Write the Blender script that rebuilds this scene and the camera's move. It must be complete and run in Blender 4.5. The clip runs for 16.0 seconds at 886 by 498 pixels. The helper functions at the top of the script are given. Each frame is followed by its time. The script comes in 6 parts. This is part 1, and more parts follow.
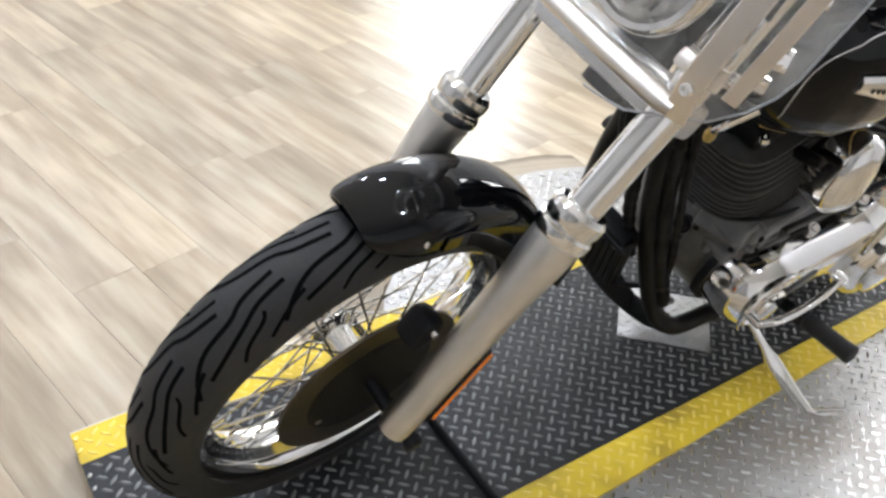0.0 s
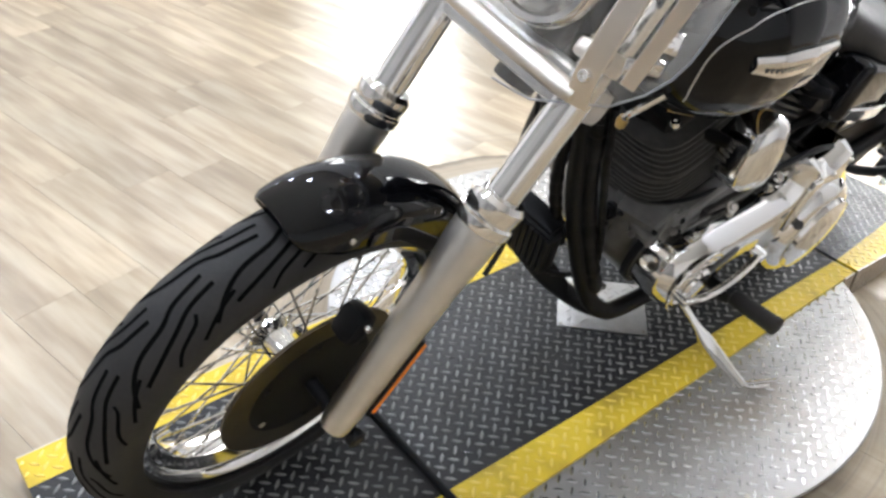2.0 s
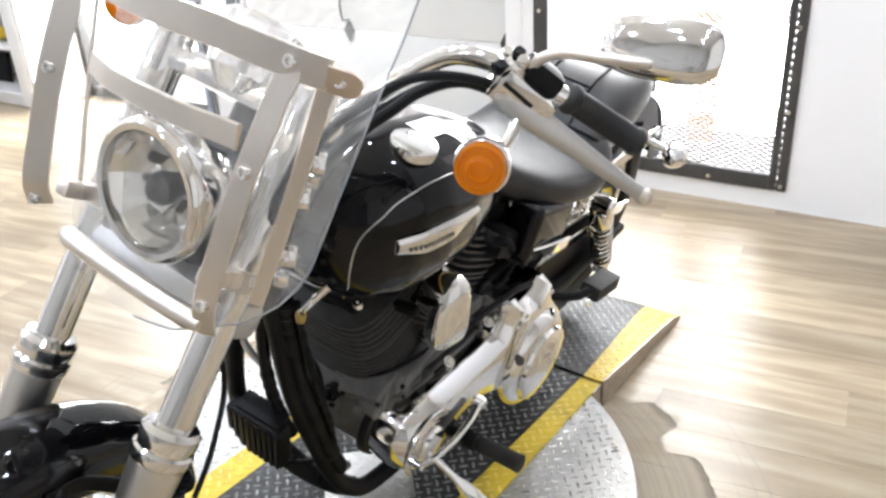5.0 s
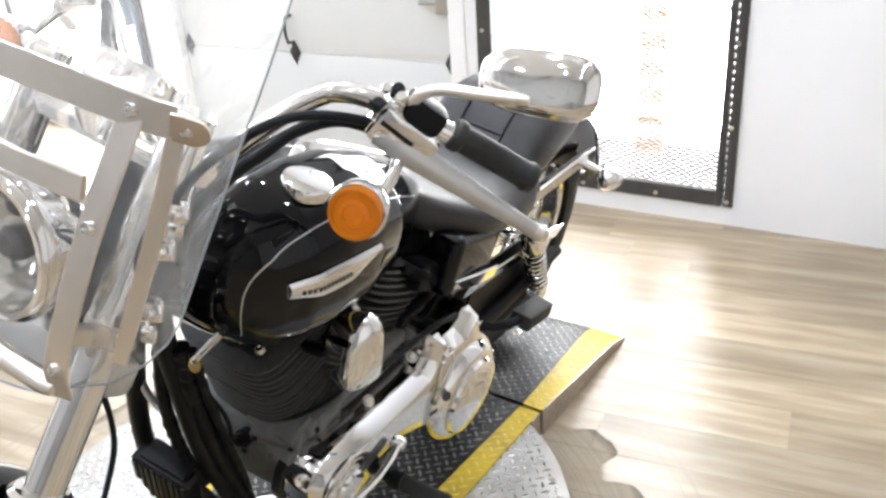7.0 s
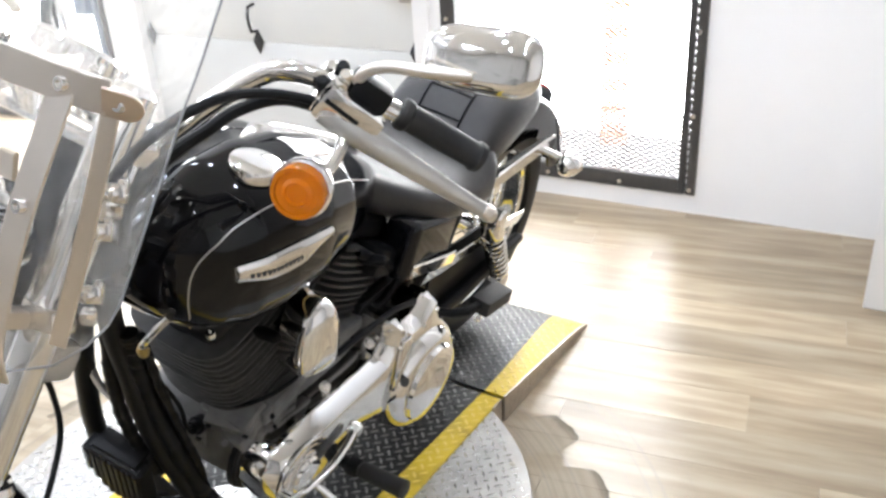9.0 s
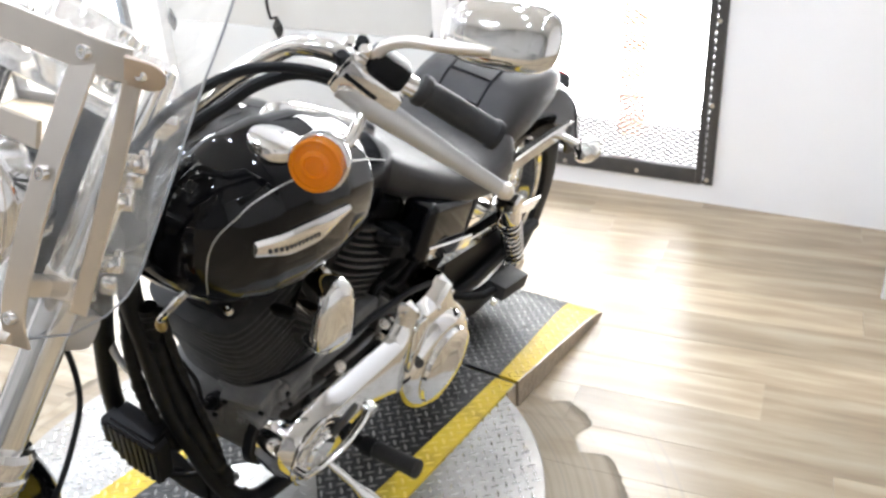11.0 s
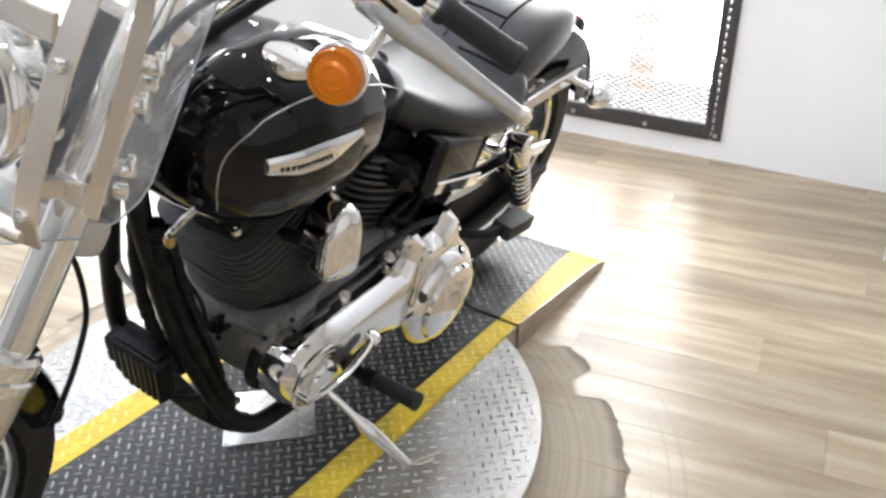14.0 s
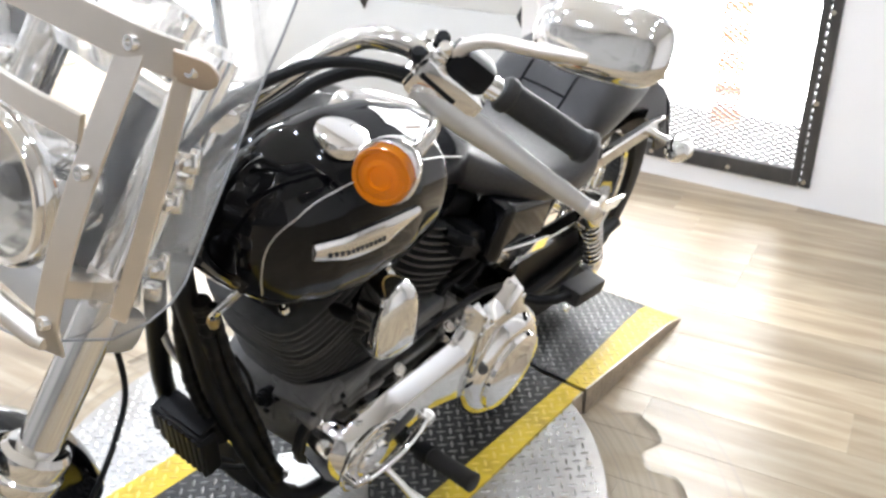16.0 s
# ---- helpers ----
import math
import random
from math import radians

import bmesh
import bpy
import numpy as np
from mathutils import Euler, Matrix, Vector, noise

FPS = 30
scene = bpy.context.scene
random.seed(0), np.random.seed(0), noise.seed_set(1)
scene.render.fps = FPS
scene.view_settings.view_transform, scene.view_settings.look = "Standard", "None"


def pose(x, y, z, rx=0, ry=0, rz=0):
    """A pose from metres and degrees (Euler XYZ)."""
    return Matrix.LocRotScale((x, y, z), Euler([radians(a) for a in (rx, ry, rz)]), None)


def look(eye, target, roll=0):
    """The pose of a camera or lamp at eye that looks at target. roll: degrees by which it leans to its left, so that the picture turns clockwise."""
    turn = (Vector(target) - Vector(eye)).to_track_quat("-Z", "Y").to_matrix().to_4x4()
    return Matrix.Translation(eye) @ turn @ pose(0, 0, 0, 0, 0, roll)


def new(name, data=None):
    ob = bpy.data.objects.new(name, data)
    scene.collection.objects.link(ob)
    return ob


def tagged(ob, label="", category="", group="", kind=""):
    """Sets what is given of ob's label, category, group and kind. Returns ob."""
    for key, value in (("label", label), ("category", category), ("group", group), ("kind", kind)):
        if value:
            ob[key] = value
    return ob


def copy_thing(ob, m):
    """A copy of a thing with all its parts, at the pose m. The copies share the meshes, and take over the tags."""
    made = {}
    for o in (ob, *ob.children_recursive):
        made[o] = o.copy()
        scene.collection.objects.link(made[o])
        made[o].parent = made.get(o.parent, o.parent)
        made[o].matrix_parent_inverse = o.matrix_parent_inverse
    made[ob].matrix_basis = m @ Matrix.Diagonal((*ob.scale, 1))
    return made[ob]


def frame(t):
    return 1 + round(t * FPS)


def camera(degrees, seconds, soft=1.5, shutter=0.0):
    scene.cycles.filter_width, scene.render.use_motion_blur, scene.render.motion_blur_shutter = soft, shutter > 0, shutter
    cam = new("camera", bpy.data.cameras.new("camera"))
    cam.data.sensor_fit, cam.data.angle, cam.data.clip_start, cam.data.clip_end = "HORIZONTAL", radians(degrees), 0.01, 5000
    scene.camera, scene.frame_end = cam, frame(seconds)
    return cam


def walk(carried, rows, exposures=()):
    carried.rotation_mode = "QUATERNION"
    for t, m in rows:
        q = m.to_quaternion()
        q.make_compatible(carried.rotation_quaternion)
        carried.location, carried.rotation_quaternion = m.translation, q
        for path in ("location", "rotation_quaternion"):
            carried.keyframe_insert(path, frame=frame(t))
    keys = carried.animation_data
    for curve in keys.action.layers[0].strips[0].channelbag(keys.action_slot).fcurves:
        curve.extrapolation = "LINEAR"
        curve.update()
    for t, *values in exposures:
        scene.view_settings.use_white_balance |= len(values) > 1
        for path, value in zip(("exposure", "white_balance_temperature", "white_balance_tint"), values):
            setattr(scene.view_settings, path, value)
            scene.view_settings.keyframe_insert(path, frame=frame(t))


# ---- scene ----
EXPOSURE = 1.22
cam = camera(54.6, 16.0, 2.8)
PATH = [
    (0, (0.793, -0.407, 1.261), (-0.521, 0.508, 0.062), 3.9),
    (0.5, (0.797, -0.416, 1.242), (-0.491, 0.466, -0.008), 5.5),
    (1, (0.807, -0.419, 1.24), (-0.472, 0.477, -0.009), 5.1),
    (1.5, (0.825, -0.414, 1.25), (-0.454, 0.515, 0.025), 4.2),
    (2, (0.847, -0.399, 1.265), (-0.422, 0.607, 0.092), 2.4),
    (2.5, (0.871, -0.384, 1.282), (-0.387, 0.698, 0.166), 1.1),
    (3, (0.889, -0.359, 1.302), (-0.332, 0.798, 0.22), -0.4),
    (3.5, (0.919, -0.336, 1.331), (-0.278, 0.933, 0.352), -1.3),
    (4, (0.95, -0.316, 1.342), (-0.202, 1.028, 0.411), -2.0),
    (4.5, (0.972, -0.281, 1.343), (-0.164, 1.095, 0.441), -2.8),
    (7, (1.042, -0.131, 1.349), (-0.044, 1.311, 0.489), -3.8),
    (7.5, (1.045, -0.119, 1.347), (-0.024, 1.342, 0.499), -4.1),
    (8, (1.05, -0.111, 1.342), (-0.005, 1.363, 0.497), -3.8),
    (8.5, (1.057, -0.117, 1.338), (0.005, 1.352, 0.48), -3.7),
    (9, (1.066, -0.116, 1.33), (0.035, 1.357, 0.453), -3.3),
    (9.5, (1.07, -0.122, 1.328), (0.025, 1.343, 0.457), -3.2),
    (10, (1.076, -0.125, 1.321), (0.029, 1.326, 0.425), -3.2),
    (12.5, (1.067, -0.13, 1.314), (-0.01, 1.305, 0.431), -3.0),
    (13, (1.072, -0.13, 1.313), (-0.001, 1.297, 0.414), -2.8),
    (13.5, (1.077, -0.139, 1.3), (0.02, 1.28, 0.368), -2.3),
    (14, (1.064, -0.149, 1.277), (0.036, 1.259, 0.296), -0.7),
    (14.5, (1.01, -0.218, 1.288), (0.031, 1.227, 0.311), -0.6),
    (15, (0.941, -0.281, 1.307), (0.044, 1.185, 0.285), -1.2),
    (15.5, (0.941, -0.212, 1.31), (-0.041, 1.221, 0.318), -2.9),
    (16, (1.005, -0.038, 1.32), (-0.167, 1.277, 0.372), -1.7),
]
walk(cam, [(t, look(eye, target, roll)) for t, eye, target, roll in PATH], [(0.0, EXPOSURE + 0.04), (2.0, EXPOSURE + 0.08), (4.5, EXPOSURE + 0.2), (13.0, EXPOSURE + 0.2), (14.5, EXPOSURE + 0.12), (16.0, EXPOSURE + 0.2)])

# ---- light ----
world = bpy.data.worlds.new("world")
scene.world = world
world.use_nodes = True
bg = world.node_tree.nodes["Background"]
sky = world.node_tree.nodes.new("ShaderNodeTexSky")
sky.sky_type, sky.sun_disc, sky.sun_elevation, sky.sun_rotation = "NISHITA", False, radians(40), radians(30)
world.node_tree.links.new(sky.outputs[0], bg.inputs[0])
bg.inputs[1].default_value = 0.1


# The far wall stands 5.5 degrees off the x axis.
WYAW, WDIST = 5.53, 2.7716
WALL = Matrix.Rotation(radians(WYAW), 4, "Z") @ Matrix.Translation((0, WDIST, 0))  # x along the wall, y outwards


def on_wall(u, y, z):
    return WALL @ Vector((u, y, z))


# ---- materials ----
def mat(name, colour, rough=0.5, metal=0.0, coat=0.0, noise_amt=0.0, noise_scale=40.0, bump=0.0, bump_scale=200.0, spec=0.5, rough_var=0.0, second=None, second_scale=6.0):
    """A principled surface with grain and blotches at two scales."""
    m = bpy.data.materials.new(name)
    m.use_nodes = True
    nt = m.node_tree
    b = nt.nodes["Principled BSDF"]
    b.inputs["Base Color"].default_value = (*colour, 1)
    b.inputs["Roughness"].default_value = rough
    b.inputs["Metallic"].default_value = metal
    b.inputs["Coat Weight"].default_value = coat
    b.inputs["Coat Roughness"].default_value = 0.04
    b.inputs["Specular IOR Level"].default_value = spec
    co = nt.nodes.new("ShaderNodeTexCoord")
    if noise_amt or second:
        n1 = nt.nodes.new("ShaderNodeTexNoise")
        n1.inputs["Scale"].default_value, n1.inputs["Detail"].default_value = noise_scale, 6
        nt.links.new(co.outputs["Object"], n1.inputs["Vector"])
        mx = nt.nodes.new("ShaderNodeMix")
        mx.data_type = "RGBA"
        lo, hi = [c * (1 - noise_amt) for c in colour], [min(1, c * (1 + noise_amt)) for c in colour]
        mx.inputs[6].default_value, mx.inputs[7].default_value = (*lo, 1), (*hi, 1)
        nt.links.new(n1.outputs["Fac"], mx.inputs[0])
        out = mx.outputs[2]
        if second:
            n2 = nt.nodes.new("ShaderNodeTexNoise")
            n2.inputs["Scale"].default_value, n2.inputs["Detail"].default_value = second_scale, 4
            nt.links.new(co.outputs["Object"], n2.inputs["Vector"])
            rp = nt.nodes.new("ShaderNodeMapRange")
            rp.inputs[1].default_value, rp.inputs[2].default_value = 0.5, 0.75
            nt.links.new(n2.outputs["Fac"], rp.inputs[0])
            mx2 = nt.nodes.new("ShaderNodeMix")
            mx2.data_type = "RGBA"
            mx2.inputs[7].default_value = (*second, 1)
            nt.links.new(out, mx2.inputs[6])
            nt.links.new(rp.outputs[0], mx2.inputs[0])
            out = mx2.outputs[2]
        nt.links.new(out, b.inputs["Base Color"])
    if rough_var:
        n3 = nt.nodes.new("ShaderNodeTexNoise")
        n3.inputs["Scale"].default_value, n3.inputs["Detail"].default_value = 18, 5
        nt.links.new(co.outputs["Object"], n3.inputs["Vector"])
        mr = nt.nodes.new("ShaderNodeMapRange")
        mr.inputs[3].default_value, mr.inputs[4].default_value = max(0, rough - rough_var), min(1, rough + rough_var)
        nt.links.new(n3.outputs["Fac"], mr.inputs[0])
        nt.links.new(mr.outputs[0], b.inputs["Roughness"])
    if bump:
        n4 = nt.nodes.new("ShaderNodeTexNoise")
        n4.inputs["Scale"].default_value, n4.inputs["Detail"].default_value = bump_scale, 4
        nt.links.new(co.outputs["Object"], n4.inputs["Vector"])
        bp = nt.nodes.new("ShaderNodeBump")
        bp.inputs["Strength"].default_value, bp.inputs["Distance"].default_value = bump, 0.002
        nt.links.new(n4.outputs["Fac"], bp.inputs["Height"])
        nt.links.new(bp.outputs[0], b.inputs["Normal"])
    return m


CHROME = mat("chrome", (0.78, 0.77, 0.75), 0.07, 1.0, rough_var=0.03)
REFLECTOR = mat("bright_reflector", (0.95, 0.95, 0.93), 0.12, 0.9)
STAINLESS = mat("polished_steel", (0.72, 0.665, 0.595), 0.34, 1.0, noise_amt=0.06, rough_var=0.06)
# The strap steel again, with a darker brown reflection put into its colour.
SHADED_STEEL = mat("shaded_strap_steel", (0.56, 0.48, 0.41), 0.38, 1.0, noise_amt=0.1)
SLIDER = mat("cast_aluminium", (0.66, 0.63, 0.58), 0.34, 1.0, noise_amt=0.08, rough_var=0.06)
ALU = mat("aluminium", (0.52, 0.515, 0.50), 0.38, 1.0, noise_amt=0.12, rough_var=0.1)
# Aluminium tread plate; the tan reflection of the floor is mixed into its colour.
SKIRT = mat("skirt_tread_plate", (0.50, 0.44, 0.36), 0.40, 0.8, noise_amt=0.25, noise_scale=40, bump=0.3, second=(0.30, 0.255, 0.20), second_scale=9)
STEEL_EDGE = mat("bare_steel", (0.42, 0.39, 0.34), 0.45, 0.8, noise_amt=0.3, noise_scale=60, bump=0.4)
PAINT = mat("black_paint", (0.0025, 0.0025, 0.003), 0.05, 0.0, 0.0, spec=0.3)
SATIN = mat("satin_black", (0.0045, 0.0045, 0.005), 0.46, 0.0, noise_amt=0.35, noise_scale=80, bump=0.2, spec=0.2)
CASE = mat("grey_casting", (0.125, 0.121, 0.114), 0.46, 0.0, noise_amt=0.45, noise_scale=35, bump=0.45, spec=0.4, second=(0.055, 0.053, 0.049), second_scale=9)
FINMAT = mat("black_finned_casting", (0.062, 0.060, 0.056), 0.44, 0.0, noise_amt=0.4, noise_scale=60, bump=0.4, spec=0.25, second=(0.055, 0.052, 0.048), second_scale=10)
RUBBER = mat("tyre_rubber", (0.021, 0.0203, 0.0195), 0.60, 0.0, noise_amt=0.3, noise_scale=120, bump=0.25, bump_scale=400, spec=0.32, second=(0.030, 0.028, 0.0255), second_scale=14)
# Near-black colour stands in for the shade deep in the tyre grooves.
GROOVE_SHADE = mat("tyre_groove_shade", (0.0015, 0.0015, 0.0015), 0.95, noise_amt=0.2, spec=0.1)
PLASTIC = mat("black_plastic", (0.004, 0.004, 0.0045), 0.48, noise_amt=0.25, bump=0.15, spec=0.2)
LEATHER = mat("black_vinyl", (0.036, 0.034, 0.033), 0.40, noise_amt=0.25, noise_scale=30, bump=0.5, bump_scale=260, rough_var=0.08, spec=0.42)
ASPHALT = mat("grey_asphalt", (0.11, 0.11, 0.112), 0.9, noise_amt=0.3, noise_scale=60, bump=0.5, second=(0.16, 0.16, 0.16), second_scale=3)
REFLECT = mat("amber_reflector", (0.80, 0.20, 0.012), 0.2, 0.0, 0.3)
SHEETEDGE = mat("sheet_edge", (0.30, 0.31, 0.32), 0.3, 0.0, noise_amt=0.1)
CLEARLENS = mat("pale_lens", (0.75, 0.74, 0.70), 0.15, 0.0, 0.6)
RED = mat("red_lens", (0.45, 0.02, 0.015), 0.15, 0.0, 0.6)
BRASS = mat("brass", (0.55, 0.40, 0.14), 0.3, 1.0)
DISCMAT = mat("brake_disc_steel", (0.13, 0.112, 0.085), 0.36, 1.0, noise_amt=0.4, noise_scale=25)
LETTER = mat("badge_lettering", (0.03, 0.03, 0.03), 0.4)
BLACKPLATE = mat("black_tread_plate", (0.0095, 0.0095, 0.0095), 0.46, 0.0, noise_amt=0.35, noise_scale=50, bump=0.25, spec=0.35, second=(0.020, 0.0195, 0.019), second_scale=6, rough_var=0.10)
YELLOW = mat("yellow_tread_paint", (0.64, 0.455, 0.035), 0.48, noise_amt=0.14, noise_scale=30, bump=0.15, spec=0.3, second=(0.36, 0.25, 0.035), second_scale=12)
# Slightly worn bars of the black plate, lightened to paint in their glints.
WORNGLINT = mat("worn_glint_tops", (0.20, 0.197, 0.192), 0.30, 0.7, noise_amt=0.8, noise_scale=16, rough_var=0.1)
# Edge paint made paler on the bars, as painted highlights.
YELLOWTREAD = mat("yellow_tread_glints", (0.74, 0.55, 0.10), 0.30, noise_amt=0.25, noise_scale=40, bump=0.1)
DISCPLATE = mat("aluminium_tread_plate", (0.40, 0.392, 0.378), 0.50, 0.85, noise_amt=0.3, noise_scale=18, second=(0.30, 0.27, 0.235), second_scale=4, rough_var=0.12)
TREADTOP = mat("bright_tread_tops", (0.62, 0.62, 0.61), 0.25, 1.0, noise_amt=0.2, noise_scale=40)
# For the unseen south wall: grey and blotches darken reflections in chrome and paint.
BACKWALL = mat("dark_reflection_wall", (0.34, 0.33, 0.32), 0.6, noise_amt=0.1, noise_scale=3, bump=0.08, bump_scale=120, second=(0.10, 0.10, 0.10), second_scale=0.9)
WALLPAINT = mat("white_wall_paint", (0.92, 0.905, 0.885), 0.6, noise_amt=0.02, noise_scale=5, bump=0.08, bump_scale=120)
DOORPAINT = mat("garage_door_paint", (0.76, 0.76, 0.73), 0.45, noise_amt=0.03, noise_scale=8, bump=0.06)
CEILPAINT = mat("ceiling_paint", (0.82, 0.82, 0.81), 0.8, noise_amt=0.03)
BRONZE = mat("dark_window_frame", (0.075, 0.072, 0.070), 0.45, 0.3, noise_amt=0.25, noise_scale=30, bump=0.1)
MESHMAT = mat("grey_metal_mesh", (0.24, 0.235, 0.228), 0.5, 0.2, noise_amt=0.2)
ORANGEMESH = mat("orange_net", (0.62, 0.26, 0.12), 0.7, noise_amt=0.1)
IRON = mat("wrought_iron_black", (0.03, 0.03, 0.03), 0.5, noise_amt=0.2)
WHITEWOOD = mat("white_laminate", (0.78, 0.77, 0.75), 0.35, noise_amt=0.02, bump=0.03)
CLOTH = mat("yellow_cloth", (0.75, 0.50, 0.04), 0.9, noise_amt=0.2, bump=0.5)
BLUEGREY = mat("blue_grey_metal", (0.25, 0.30, 0.38), 0.45, 0.3, noise_amt=0.1)


def glow(name, colour, strength):
    m = bpy.data.materials.new(name)
    m.use_nodes = True
    nt = m.node_tree
    nt.nodes.clear()
    e, o = nt.nodes.new("ShaderNodeEmission"), nt.nodes.new("ShaderNodeOutputMaterial")
    e.inputs[0].default_value, e.inputs[1].default_value = (*colour, 1), strength
    nt.links.new(e.outputs[0], o.inputs[0])
    return m


def sheet_plastic(name, tint, gloss, haze):
    """Thin clear plastic: passes straight through, with a sheen that grows towards grazing angles."""
    m = bpy.data.materials.new(name)
    m.use_nodes = True
    nt = m.node_tree
    nt.nodes.clear()
    tr, df, gl, hz, mx, fw, pw, ad, o = [nt.nodes.new("ShaderNode" + k) for k in ("BsdfTransparent", "BsdfTranslucent", "BsdfGlossy", "MixShader", "MixShader", "LayerWeight", "Math", "Math", "OutputMaterial")]
    tr.inputs[0].default_value = (*tint, 1)
    df.inputs[0].default_value = (0.95, 0.945, 0.93, 1)
    hz.inputs[0].default_value = haze
    nt.links.new(tr.outputs[0], hz.inputs[1])
    nt.links.new(df.outputs[0], hz.inputs[2])
    gl.inputs["Roughness"].default_value = 0.04
    pw.operation, ad.operation = "POWER", "MULTIPLY_ADD"
    pw.inputs[1].default_value = 4.0
    ad.inputs[1].default_value, ad.inputs[2].default_value = 0.30, gloss
    fw.inputs[0].default_value = 0.5
    nt.links.new(fw.outputs["Facing"], pw.inputs[0])
    nt.links.new(pw.outputs[0], ad.inputs[0])
    nt.links.new(ad.outputs[0], mx.inputs[0])
    nt.links.new(hz.outputs[0], mx.inputs[1])
    nt.links.new(gl.outputs[0], mx.inputs[2])
    nt.links.new(mx.outputs[0], o.inputs[0])
    return m




def coloured_lens(name, tint, body_tint, body, gloss):
    """Moulded coloured plastic: light passes tinted, with some body colour and a glossy skin."""
    m = bpy.data.materials.new(name)
    m.use_nodes = True
    nt = m.node_tree
    nt.nodes.clear()
    tr, df, tl, gl, m1, m2, m3, fr, o, nz, bp, co = [nt.nodes.new("ShaderNode" + k) for k in ("BsdfTransparent", "BsdfDiffuse", "BsdfTranslucent", "BsdfGlossy", "MixShader", "MixShader", "MixShader", "Fresnel", "OutputMaterial", "TexVoronoi", "Bump", "TexCoord")]
    tr.inputs[0].default_value = (*tint, 1)
    df.inputs[0].default_value = tl.inputs[0].default_value = (*body_tint, 1)
    gl.inputs["Roughness"].default_value = gloss
    nz.inputs["Scale"].default_value = 160
    bp.inputs["Strength"].default_value, bp.inputs["Distance"].default_value = 0.5, 0.001
    nt.links.new(co.outputs["Object"], nz.inputs["Vector"])
    nt.links.new(nz.outputs["Distance"], bp.inputs["Height"])
    for sh_ in (df, gl):
        nt.links.new(bp.outputs[0], sh_.inputs["Normal"])
    m1.inputs[0].default_value, m2.inputs[0].default_value = 0.25, body
    nt.links.new(df.outputs[0], m1.inputs[1])
    nt.links.new(tl.outputs[0], m1.inputs[2])
    nt.links.new(tr.outputs[0], m2.inputs[1])
    nt.links.new(m1.outputs[0], m2.inputs[2])
    nt.links.new(fr.outputs[0], m3.inputs[0])
    nt.links.new(m2.outputs[0], m3.inputs[1])
    nt.links.new(gl.outputs[0], m3.inputs[2])
    nt.links.new(m3.outputs[0], o.inputs[0])
    return m


AMBER = coloured_lens("amber_lens", (1.0, 0.50, 0.05), (1.0, 0.33, 0.012), 0.45, 0.05)
SHIELD = sheet_plastic("clear_polycarbonate", (0.965, 0.965, 0.965), 0.03, 0.13)
LENSGLASS = sheet_plastic("clear_lens_glass", (0.97, 0.97, 0.96), 0.04, 0.02)
DAYLIGHT = glow("bright_outdoors", (0.97, 0.985, 1.0), 10.5)
DOORLIGHT = glow("shaded_outdoors", (0.93, 0.97, 1.0), 7.0)
LAMPGLOW = glow("lamp_diffuser", (0.875, 0.98, 1.19), 100.0)


